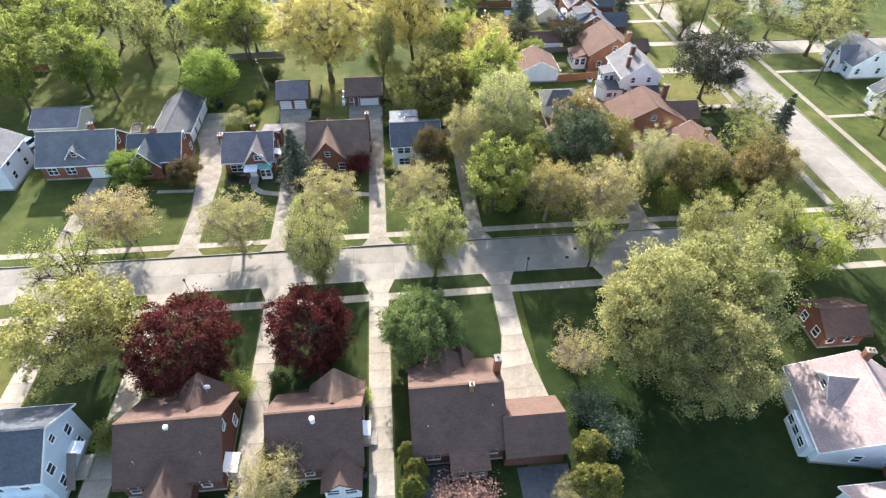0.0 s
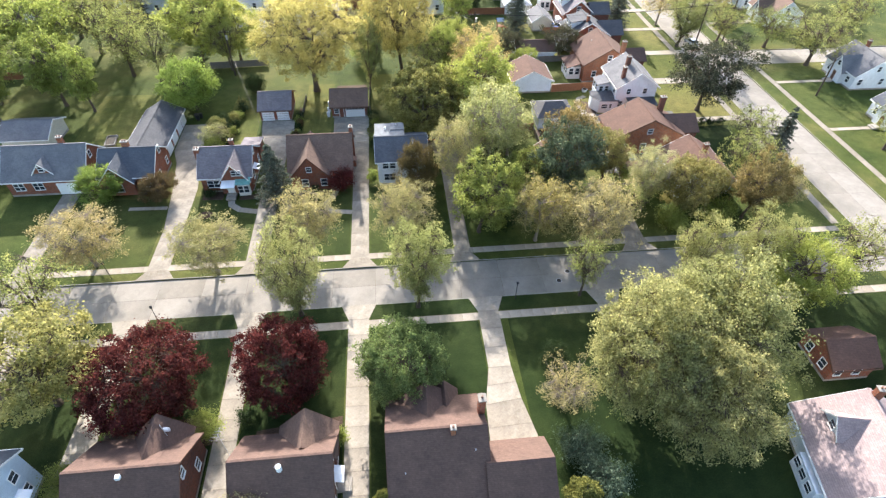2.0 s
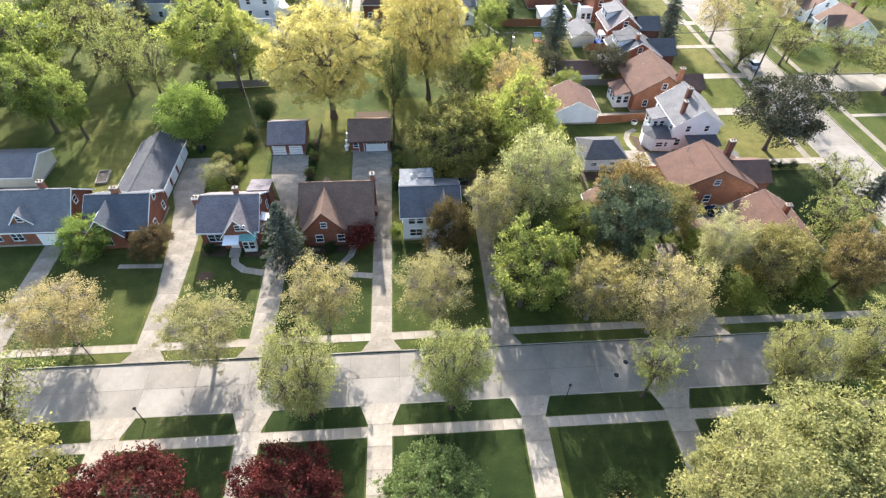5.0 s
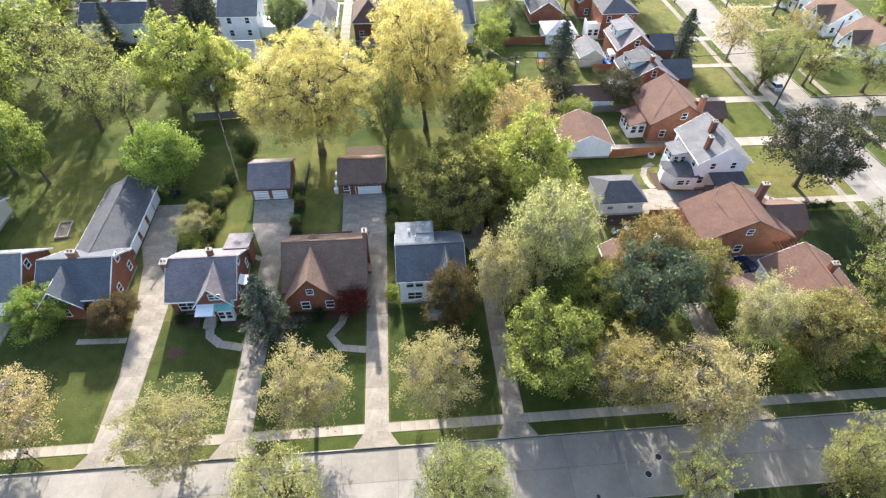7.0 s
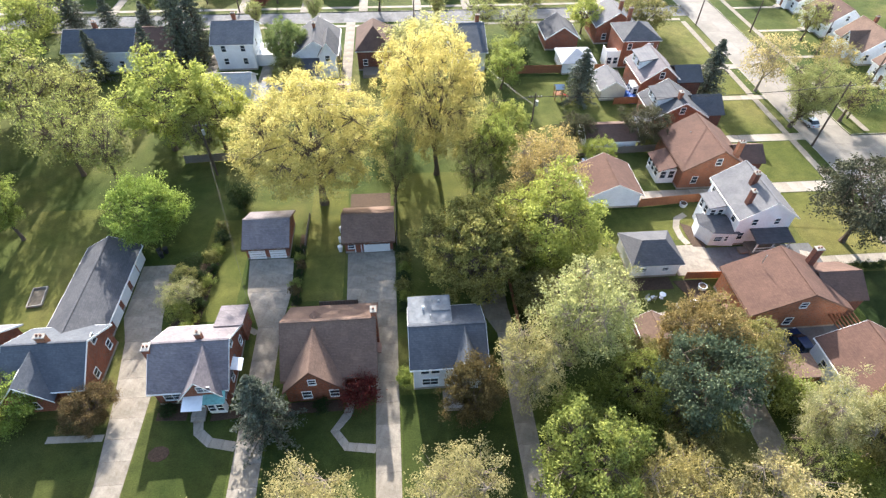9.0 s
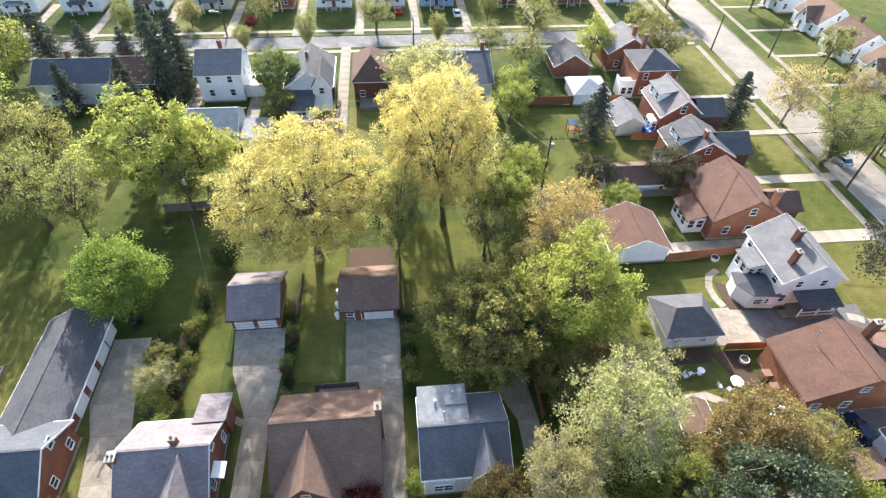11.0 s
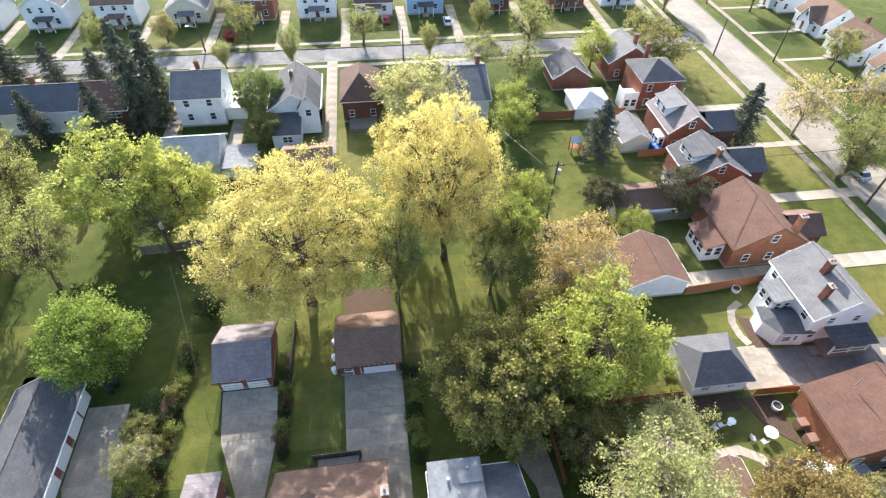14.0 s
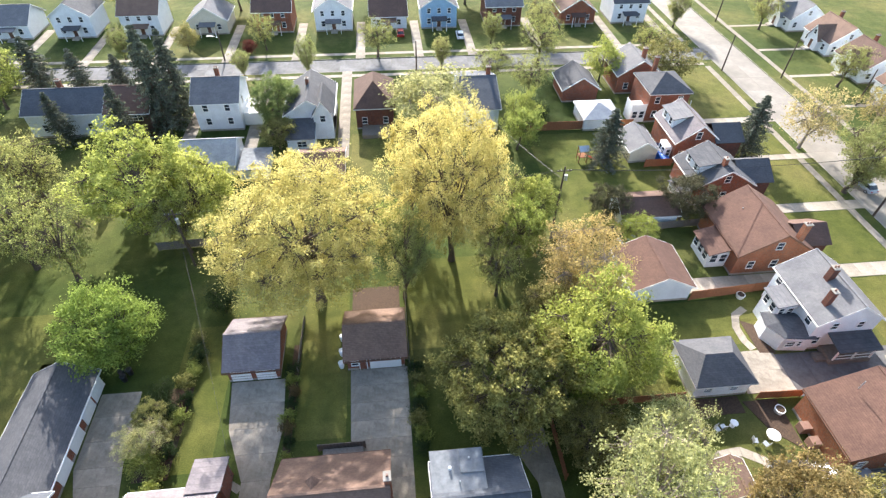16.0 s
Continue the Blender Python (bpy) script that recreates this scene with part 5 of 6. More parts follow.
PROTO = {
    "full": [broadleaf(s, 5.0, 10.0, 380, 56, 0.185, base=0.2, spread=0.062, twig=0.8) for s in (1, 2, 3)],
    "thin": [broadleaf(s, 5.0, 10.0, 400, 44, 0.142, base=0.2, spread=0.06, inner=0.2, twig=0.8) for s in (11, 12, 13, 14)],
    "bare": [broadleaf(s, 5.0, 10.0, 330, 19, 0.16, base=0.2, spread=0.055, inner=0.15, vase=0.4) for s in (21, 22, 23)],
    "vase": [broadleaf(s, 5.0, 10.0, 440, 62, 0.12, base=0.12, spread=0.055, inner=0.2, twig=0.8, vase=0.7) for s in (15, 16, 17)],
    "wood": [broadleaf(s, 5.0, 10.0, 380, 46, 0.19, base=0.22, spread=0.06, inner=0.25, vase=0.6) for s in (4, 5, 6)],
    "dense": [broadleaf(s, 5.0, 8.0, 420, 90, 0.165, base=0.06, spread=0.055, inner=0.55, wild=0.5, twig=0.6) for s in (44, 46)],
    "grand": [broadleaf(s, 10.0, 20.0, 700, 100, 0.235, base=0.1, spread=0.05, inner=0.25, twig=0.6) for s in (31, 32, 33)],
    "dome": [broadleaf(s, 10.0, 18.0, 1000, 96, 0.145, base=0.16, spread=0.034, inner=0.25, wild=0.45, twig=0.45) for s in (34, 36)],
    "umbel": [broadleaf(45, 6.0, 10.0, 560, 84, 0.185, base=0.08, spread=0.04, inner=0.6, wild=0.25, twig=0.6)],
    "round": [broadleaf(s, 5.0, 8.0, 250, 105, 0.18, base=0.08, spread=0.08, inner=0.45) for s in (41, 42, 43)],
    "cone": [conifer(s, 4.0, 12.0, 28, 70, 0.22, power=0.7) for s in (51, 52)],
    "pine": [broadleaf(s, 5.0, 10.0, 140, 120, 0.185, base=0.16, spread=0.08, inner=0.25) for s in (61, 62)],
    "column": [hedge_column(s, 1.3, 4.5, 7000, 0.13) for s in (71, 72)],
    "shrub": [shrub(s, 2.5, 3.5, 70, 95, 0.15) for s in (81, 82)],
    "far_full": [broadleaf(s, 5.0, 10.0, 150, 50, 0.27, base=0.2, spread=0.10) for s in (91, 92)],
    "far_thin": [broadleaf(s, 5.0, 10.0, 150, 26, 0.24, base=0.2, spread=0.10, inner=0.2) for s in (93, 94)],
    "low": [shrub(s, 2.5, 3.5, 30, 45, 0.30) for s in (95, 96)],
}
SIZE = {"vase": (5, 10), "wood": (5, 10), "dense": (5, 8), "low": (2.5, 3.5), "far_full": (5, 10), "far_thin": (5, 10), "full": (5, 10), "thin": (5, 10), "bare": (5, 10), "grand": (10, 20), "round": (5, 8), "dome": (10, 18), "umbel": (6, 10), "cone": (4, 12), "pine": (5, 10), "column": (1.3, 4.5), "shrub": (2.5, 3.5)}
KIND = {
    "yellow": ("dome", "yellow", "tall maple in yellow spring flower", "bark"),
    "yg": ("full", "yg", "yellow-green spring tree in a back garden", "bark"),
    "maple_y": ("full", "maple_y", "pale yellow-green spring tree with open crown", "bark"),
    "big": ("grand", "big", "huge soft-green willow-like tree over the garden", "bark"),
    "lime": ("full", "lime", "lime-green tree coming into leaf", "bark"),
    "limegreen": ("full", "limegreen", "garden tree in fresh green leaf", "bark"),
    "green": ("vase", "green", "slender fresh-green street tree", "bark"),
    "ball": ("round", "ball", "rounded bright green leafy tree", "bark"),
    "mapleg": ("dense", "mapleg", "rounded mid-green tree on the front lawn", "bark"),
    "red": ("dense", "red", "dark crimson japanese maple on the front lawn", "bark"),
    "pale": ("thin", "pale", "spring tree with pale beige buds", "bark_pale"),
    "palesp": ("thin", "paley", "nearly bare tree with pale yellow buds", "bark_pale"),
    "orange": ("thin", "orange", "spring tree with orange-brown buds", "bark_pale"),
    "sparse": ("bare", "sparse", "bare spring tree with thin olive buds", "bark"),
    "greygreen": ("thin", "greygreen", "grey-green tree in pale blossom", "bark_pale"),
    "olive": ("full", "olive", "olive-green tree with dense crown", "bark"),
    "darkolive": ("umbel", "flower", "broad dark olive tree with flower heads", "bark"),
    "dark": ("shrub", "dark", "low dark evergreen garden shrub", "bark"),
    "brown": ("round", "brown", "dense small tree with bronze-brown leaves", "bark"),
    "blue": ("shrub", "blue", "large blue-green broadleaf garden shrub", "bark"),
    "spruce": ("cone", "needle", "small dark grey-green spruce tree", "bark"),
    "conif": ("cone", "needle", "dark green spruce with drooping boughs", "bark"),
    "column": ("cone", "needle", "tall narrow dark spruce", "bark"),
    "blackpine": ("pine", "blackpine", "spreading dark pine on the corner lawn", "bark"),
    "pinebig": ("pine", "pine", "broad blue-green pine with open crown", "bark"),
    "bronzepine": ("pine", "bronze", "broad brownish-green evergreen in a back garden", "bark"),
    "bronzetall": ("full", "bronzebud", "tree with bronze-brown spring buds beside a pine", "bark"),
    "woodlime": ("wood", "limegreen", "tall back-garden tree in fresh yellow-green leaf", "bark"),
    "willow": ("vase", "palewillow", "feathery pale willow-like garden tree", "bark_pale"),
    "freshfull": ("full", "limegreen", "fresh green tree with an uneven crown", "bark"),
    "greyfull": ("full", "greygreen", "broad grey-green tree over a back garden", "bark_pale"),
    "arb": ("column", "arb", "clipped upright green arborvitae bush", "bark"),
    "shrubbare": ("bare", "pale", "grey bare tangled shrub", "bark_pale"),
    "pinkshrub": ("shrub", "pinkbud", "dense shrub with pink-brown spring buds", "bark_pale"),
    "redshrub": ("shrub", "red", "low shrub with crimson leaves", "bark"),
    "bush": ("shrub", "limegreen", "leafy green bush beside a house", "bark"),
}
FIRST = {}
COUNT = [0]


def tree(kind, x, y, height, radius, group=""):
    form, leaf, label, bark = KIND[kind]
    if y > 140 or x > 95 or x < -75:
        form = {"full": "far_full", "round": "far_full", "thin": "far_thin"}.get(form, form)
    if height < 3.0 and form in ("shrub", "round", "full"):
        form = "low"
    COUNT[0] += 1
    pick = COUNT[0] % len(PROTO[form])
    key = (kind, form, pick)
    r, h = SIZE[form]
    pose_at = Matrix.Translation((x, y, 0)) @ Matrix.Rotation(COUNT[0] * 2.399, 4, "Z") @ Matrix.Diagonal((radius / r, radius / r, height / h, 1))
    if key not in FIRST:
        limbs, crown = (me.copy() for me in PROTO[form][pick])
        ob = thing("tree" if height > 3.6 else "shrub", label, "tree" if height > 3.6 else "shrub", group=group)
        part("trunk", limbs, M[bark], ob)
        part("crown", crown, LEAF[leaf], ob)
        ob.matrix_basis = pose_at
        FIRST[key] = ob
        return ob
    old = FIRST[key]
    ob = copy_thing(old, Matrix.Identity(4))
    ob.matrix_basis = pose_at
    return tagged(ob, group=group)


tree("maple_y", -36.6, 42.2, 13.5, 7.1)
tree("red", -25.4, 41.8, 10.4, 6.3)
tree("red", -9.9, 41.6, 11, 5.2)
tree("mapleg", 3.7, 41.3, 9.8, 5.1)
tree("big", 29.6, 37.2, 18, 7.2)
tree("big", 38.3, 40.4, 17.5, 8.5)
tree("big", 34.4, 33.2, 15, 7.2)
tree("shrubbare", 21.6, 36.4, 7.2, 3.8)
tree("dark", 21.9, 42.0, 3.5, 1.8)
tree("blue", 22.0, 30.7, 3.5, 2.2)
tree("blue", 23.3, 26.8, 3.5, 2.4)
tree("arb", 20.5, 25.5, 4.5, 1.7)
tree("arb", 20.7, 21.9, 4.5, 1.7)
tree("arb", 18.9, 22.1, 4.5, 1.7)
tree("arb", 0.7, 26.8, 4.2, 1.0)
tree("arb", 1.4, 24.9, 4.2, 1.2)
tree("arb", 1.1, 23.1, 4.2, 1.3)
tree("pale", -13.0, 25.2, 7, 3.5)
tree("pinkshrub", 6.4, 20.6, 3.6, 3.2)
tree("lime", 58.0, 49.4, 11, 5.6)
tree("pale", 17.0, 21.1, 3, 2.0)
tree("green", -9.9, 53.0, 16, 5.2)
tree("green", 5.8, 53.0, 16, 4.8)
tree("sparse", -41.0, 52.8, 13, 6.2)
tree("palesp", -22.5, 62.0, 10, 5.4)
tree("sparse", 28.4, 53.1, 11.5, 3.4)
tree("green", 43.4, 53.0, 13.5, 4.7)
tree("green", 52.4, 53.0, 13.5, 4.9)
tree("pale", -9.0, 64.9, 11.5, 4.9)
tree("pale", 4.8, 65.3, 11, 4.8)
tree("pale", -40.2, 64.8, 9.5, 6.0)
tree("freshfull", 16.3, 67.4, 12.5, 5.4)
tree("orange", 24.7, 64.7, 12, 4.8)
tree("pale", 32.0, 62.1, 13.5, 5.3)
tree("willow", 43.6, 70.4, 12.5, 4.6)
tree("dark", 57.0, 71.5, 3.4, 2.2)
tree("pinebig", 31.2, 75.2, 15.5, 5.8)
tree("olive", 40.0, 79.2, 9.5, 4.2)
tree("greygreen", 20.2, 82.8, 17.5, 6.2)
tree("palesp", 13.8, 78.2, 14, 4.2)
tree("brown", 7.2, 76.9, 10.5, 3.3)
tree("spruce", -15.4, 76.8, 11.5, 3.8)
tree("redshrub", -5.0, 79.6, 4, 2.2)
tree("ball", -44.0, 80.4, 6, 3.7)
tree("brown", -35.0, 80.0, 4.6, 2.9)
tree("yellow", -12.0, 115.2, 21.5, 11.9)
tree("yellow", 6.6, 121.5, 26, 8.6)
tree("green", -0.6, 114.8, 16, 4.2)
tree("darkolive", 9.8, 96.6, 13.5, 7.6)
tree("lime", 19.2, 99.4, 15.5, 6.8)
tree("orange", 22.0, 111.0, 14.5, 6.5)
tree("ball", -35.8, 109.2, 10.5, 5.6)
tree("yg", -39.5, 131.5, 16, 8.2)
tree("yg", -30.6, 131.2, 13.5, 6.0)
tree("conif", -43.4, 160.5, 20.5, 4.8)
tree("conif", -73.0, 178.4, 12, 4.6)
tree("conif", -60.8, 157.8, 10.5, 3.0)
tree("conif", -64.4, 177.0, 10, 3.6)
tree("woodlime", -67.1, 124.7, 18, 8.0)
tree("sparse", -63.8, 137.1, 16, 8.5)
tree("sparse", -46.2, 122.2, 14, 5.8)
tree("woodlime", -62.5, 112.5, 15, 6.5)
tree("woodlime", -56.0, 109.8, 13, 4.6)
tree("woodlime", -72.0, 106.0, 14, 5.5)
tree("sparse", -52.9, 125.0, 16, 6.5)
tree("sparse", -31.8, 126.4, 12, 4.4)
tree("limegreen", 15.9, 119.7, 12, 4.0)
tree("blackpine", 67.4, 101.0, 15.5, 7.4)
tree("column", 63.9, 144.2, 12, 4.0)
tree("conif", 37.1, 143.7, 11, 4.2)
tree("bronzepine", 32.2, 128.7, 7, 3.6)
tree("bronzepine", 44.4, 127.4, 8, 4.4)
tree("lime", 35.1, 122.7, 5, 3.2)
tree("mapleg", -22.2, 160.6, 10.5, 4.6)
tree("olive", -21.8, 153.2, 6, 3.3)
tree("greyfull", 6.5, 157.0, 12, 8.0)
tree("limegreen", 22.2, 149.3, 9, 3.8)
tree("sparse", 20.9, 173.1, 10, 5.3)
tree("sparse", 28.2, 168.6, 10, 5.5)
tree("lime", 45.9, 174.4, 9, 4.1)
tree("olive", 62.0, 174.1, 9, 6.1)
tree("green", -18.6, 182.7, 9, 2.9)
tree("green", 11.3, 182.7, 8.5, 2.5)
tree("green", -32.8, 182.7, 6.5, 2.7)
tree("green", -61.5, 193.4, 8, 3.5)
tree("pale", 76.0, 145.4, 13, 5.4)
tree("green", 76.1, 131.8, 14, 7.0)
tree("sparse", 68.6, 84.2, 10, 5.4)
tree("sparse", 103.0, 119.4, 13, 9.0)
tree("conif", 71.6, 80.6, 12, 2.9)
tree("olive", 49.6, 68.6, 11.5, 4.8)
tree("bronzetall", 59.6, 67.2, 11.5, 4.4)
tree("sparse", 63.0, 76.0, 11, 5.0)
tree("greygreen", -29.2, 96.0, 4.4, 2.6)
tree("dark", -24.5, 114.2, 4.4, 2.0)
tree("olive", -29.3, 98.4, 4, 1.9)
tree("dark", -29.3, 101.8, 3, 1.4)
tree("greygreen", 24.6, 88.0, 11, 4.4)
tree("bronzetall", 33.0, 80.2, 13.5, 4.8)
tree("orange", 42.6, 80.8, 6, 2.6)
tree("redshrub", -33.1, 194.7, 3, 1.8)
tree("sparse", -3.1, 190.6, 9, 5.7)
tree("sparse", 33.5, 182.7, 12.5, 6.0)
tree("sparse", -29.8, 196.2, 9, 3.9)
tree("sparse", 59.7, 182.6, 10, 5.0)
tree("sparse", 87.1, 133.1, 10, 6.2)
tree("sparse", 98.2, 129.9, 10, 7.4)
tree("woodlime", -76, 114, 17, 8)
tree("woodlime", -82, 131, 17, 9)
tree("sparse", -56.9, 138.6, 14, 6)
tree("woodlime", -72, 147, 16, 8)
tree("sparse", -92, 118, 15, 8)
tree("olive", -88, 106, 12, 7)
tree("sparse", -58, 141, 10, 6)
tree("woodlime", -95, 142, 15, 9)
tree("bush", -28.9, 93.5, 3, 1.6)
tree("bush", -27.9, 90.2, 2.5, 1.4)
tree("dark", -28.6, 99.4, 3, 1.5)
tree("sparse", 1.5, 132, 14, 5)
tree("sparse", 16, 128, 11, 4)
tree("bush", -2.0, 128, 5, 3)
tree("sparse", 12, 114, 11, 4)
tree("olive", 17, 106, 9, 4)
tree("limegreen", 24, 156, 8, 3.5)
tree("dark", 27.5, 158.5, 5, 2.5)
tree("pale", 64.6, 69.0, 9, 3.6)
tree("sparse", 67.0, 52.8, 11, 5)
tree("green", 72.5, 44.0, 12, 7)
tree("green", 71.5, 27, 13, 7)
tree("dark", 47.5, 50.5, 3, 2)
tree("bush", -29.0, 38.4, 2.6, 1.4)
tree("bush", -24.6, 38.0, 2.2, 1.6)
tree("bush", -18.6, 37.2, 3, 1.8)
tree("bush", -3.9, 34.6, 2.5, 0.9)
tree("bush", -31.5, 32.0, 3, 1.8)
tree("dark", -14.6, 38.0, 1.6, 1.2)
tree("bush", -0.2, 81.8, 2.6, 1.1)
tree("dark", -9.8, 78.9, 1.6, 1.0)
tree("dark", -27.0, 79.8, 1.5, 1.1)
tree("dark", -18.6, 80.0, 1.6, 1.1)
tree("bush", 31.0, 99.0, 1.6, 0.9)
tree("bush", 30.6, 96.6, 1.4, 0.8)
tree("sparse", -100, 160, 12, 6)
tree("limegreen", -78, 172, 12, 6)
tree("conif", -82, 182, 14, 4.5)
tree("green", 25, 196, 8, 3)
tree("sparse", 38, 199, 10, 5)
tree("olive", -48, 197, 6, 3)
tree("sparse", -70, 221, 12, 6)
tree("limegreen", -40, 222, 12, 6)
tree("sparse", -5, 222, 12, 6)
tree("limegreen", 22, 223, 12, 6)
tree("sparse", 42, 221, 12, 6)
tree("green", 75.4, 203, 10, 4)
tree("sparse", 98, 200, 10, 5)
tree("sparse", 99, 168, 10, 5)
tree("orange", 93.5, 150, 9, 4.5)
tree("sparse", 97, 84, 10, 5)
tree("green", 120, 100, 11, 6)
tree("sparse", 122, 135, 12, 7)
tree("limegreen", 124, 160, 12, 7)
tree("bush", 27, 72, 4, 2.6)
tree("olive", 30, 71, 5, 3)
tree("bush", 22, 76, 4.5, 2.8)
tree("bush", 46.2, 65.6, 4, 2.4)
tree("bush", 44, 75, 5, 3)
tree("bush", 18.5, 75.5, 5, 2.8)
tree("olive", 28, 80, 6, 3.5)
tree("limegreen", 26, 77, 8, 4)
tree("sparse", 39.6, 67.0, 9, 3.2)
tree("bush", 55.0, 66.5, 4, 2.6)
tree("olive", 54.6, 71.8, 8, 3.4)
tree("dark", 20.5, 68, 2.5, 1.6)
tree("olive", 18, 91, 7, 4)
tree("limegreen", 16.5, 97, 7, 3)
tree("conif", -42.0, 166.4, 17.5, 4.4)
tree("conif", -48.8, 155.8, 12.5, 3.4)
tree("conif", -56.0, 176.0, 9, 3.4)
tree("sparse", 12.6, 120.5, 12, 4.4)
tree("freshfull", 19.0, 126.5, 10, 4.2)


# ---- paths, patches and small structure ----
PATH_LABEL = "narrow curved concrete garden path"


def bend_path(points, width, label=PATH_LABEL, material=None, piece=1.2):
    secs = []
    pv = [Vector(p) for p in points]
    for i, p in enumerate(pv):
        d = (pv[min(i + 1, len(pv) - 1)] - pv[max(i - 1, 0)]).normalized()
        n = Vector((-d.y, d.x)) * width / 2
        secs.append((p.x + n.x, p.y + n.y, p.x - n.x, p.y - n.y))
    return paved("garden_path", label, secs, material or C, piece)


bend_path([(-23.6, 78.6), (-23.3, 77.2), (-21.8, 75.9), (-18.9, 75.2)], 1.1)
bend_path([(-6.4, 79.8), (-6.9, 78.0), (-8.2, 76.2), (-6.8, 74.3), (-3.6, 73.8)], 1.0)
bend_path([(12.6, 38.6), (9.5, 38.0), (7.0, 37.6)], 1.1)
bend_path([(-18.9, 90.2), (-21.0, 91.6), (-24.4, 91.0)], 0.8)
bend_path([(45.6, 108.6), (43.8, 107.6), (42.9, 105.6), (42.9, 103.4), (43.4, 102.0)], 1.0)
bend_path([(30.4, 87.6), (32.6, 89.0), (35.0, 89.2), (37.0, 88.0), (37.8, 86.4)], 1.1)
bend_path([(57.6, 99.6), (60.5, 98.8), (62.5, 97.6)], 1.2)
bend_path([(-39.6, 77.5), (-36.5, 77.4), (-33.5, 77.3)], 0.8)
strip_y("driveway", "sunlit concrete yard beside the pale garage", 39.4, 45.6, 95.9, 101.8, C, 2.6, 0.05)
strip_x("driveway", "dark asphalt yard below the porch", 45.6, 62.0, 95.0, 101.0, ASPH, 3.0, 0.045)
strip_x("driveway", "concrete yard between garage and brick house", 38.8, 61.0, 111.9, 114.6, C, 2.6, 0.045)
strip_x("driveway", "shaded asphalt yard beside brick house", 40.8, 58.0, 80.8, 86.0, ASPH, 3.0, 0.045)
strip_x("patio", "grey concrete patio behind brick house", 46.4, 49.4, 152.0, 156.0, C, 1.5, 0.04)
strip_y("driveway", "long narrow sunlit concrete driveway", -11.3, -9.1, 149.0, 183.5, C, 2.6, 0.05)
strip_y("driveway", "concrete driveway between white houses", -28.6, -26.2, 150.0, 183.5, C, 2.6, 0.05)
strip_y("driveway", "concrete driveway beside dark house", -40.6, -38.2, 152.0, 183.5, C, 2.6, 0.05)
strip_y("driveway", "short concrete drive to the house garage", -51.6, -48.8, 61.2, 82.2, C, 2.6, 0.05)
strip_y("patio", "grey concrete yard behind brown-roofed house", 12.4, 18.0, 20.5, 25.0, ASPH, 2.0, 0.04)
strip_y("patio", "dark paved yard behind the house", 1.8, 5.0, 21.5, 26.0, ASPH, 2.0, 0.04)
strip_x("driveway", "dark asphalt yard by the shed", -71.5, -60.5, 91.6, 96.0, ASPH, 3.0, 0.04)


def bed(points, label="dark mulch planting bed"):
    ob = part("flower_bed", prism(points, -0.05, 0.05), M["mulch"])
    tagged(ob, label, "flower bed", kind="structure")


bed([(-30.0, 35.2), (-18.0, 35.4), (-18.0, 38.6), (-24, 38.9), (-30.0, 38.6)])
bed([(-13.4, 34.2), (-3.9, 36.2), (-3.9, 37.6), (-13.4, 36.6)])
bed([(-28.4, 78.9), (-25.0, 78.7), (-25.0, 81.0), (-28.4, 81.0)])
bed([(-22.3, 78.4), (-18.6, 78.6), (-18.6, 80.0), (-22.3, 79.2)])
bed([(-13.8, 78.6), (-7.4, 78.6), (-7.4, 80.0), (-13.8, 80.0)])
bed([(-30.2, 92), (-26.6, 92), (-26.2, 103), (-30.2, 103)])
bed([(-15.0, 93), (-14.2, 93), (-14.0, 108), (-15.0, 108)])
bed([(39.6, 91.2), (42.4, 88.6), (42.4, 95.0), (38.2, 95.0)])
bed([(43.9, 101.4), (46.0, 101.2), (45.4, 105.8), (43.9, 106.6)])
bed([(-7.8, 110.9), (-1.4, 110.9), (-1.4, 117.0), (-7.8, 117.0)], "bare leaf-strewn garden plot")
bed([(-27.0 + 1.15 * math.cos(k * 0.7), 75.0 + 0.9 * math.sin(k * 0.7)) for k in range(9)], "round bare earth patch in the lawn")
bed([(-45.5, 90.8), (-43.8, 90.8), (-43.8, 92.5), (-45.5, 92.5)])
bed([(31.4, 93.6), (37.9, 93.6), (37.9, 95.8), (31.4, 95.8)])


# ---- fences ----
def fence(x0, y0, x1, y1, height, mat, label, span=2.4):
    """Posts and panels of upright boards from one place to another."""
    d = Vector((x1 - x0, y1 - y0))
    n = max(1, round(d.length / span))
    step = d.length / n
    ob = thing("fence", label, "fence", (x0, y0, 0), math.atan2(d.y, d.x))
    edge = [(step * k / 28, 0.035 if (k // 2) % 2 else 0.0) for k in range(29)]
    outline = edge + [(x, y + 0.05) for x, y in reversed(edge)]
    panel = prism(outline, 0.06, height)
    post = box(-0.06, 0.06, -0.06, 0.06, -0.1, height + 0.1, 0.01)
    for i in range(n):
        part("panel", panel, M[mat], ob, at=(i * step, 0, 0))
    for i in range(n + 1):
        part("post", post, M[mat], ob, at=(i * step, 0, 0))


fence(38.6, 110.7, 50.6, 111.5, 1.8, "wood", "orange-brown wooden board fence in the sun")
fence(24.2, 155.4, 46.4, 155.0, 1.9, "wood", "red-brown wooden garden fence behind trees")
fence(44.0, 141.8, 49.0, 141.8, 1.6, "wood", "short red-brown wooden fence by the driveway")
fence(21.4, 96.0, 31.2, 96.0, 1.5, "wood", "dark shaded wooden garden fence")
fence(31.2, 96.0, 31.2, 90.0, 1.2, "grey_wood", "low weathered garden fence beside the lawn")
fence(40.0, 95.2, 45.4, 95.0, 1.5, "wood", "sunlit wooden fence below the concrete yard")
fence(22.3, 124.6, 47.5, 125.6, 1.5, "grey_wood", "weathered grey garden fence")
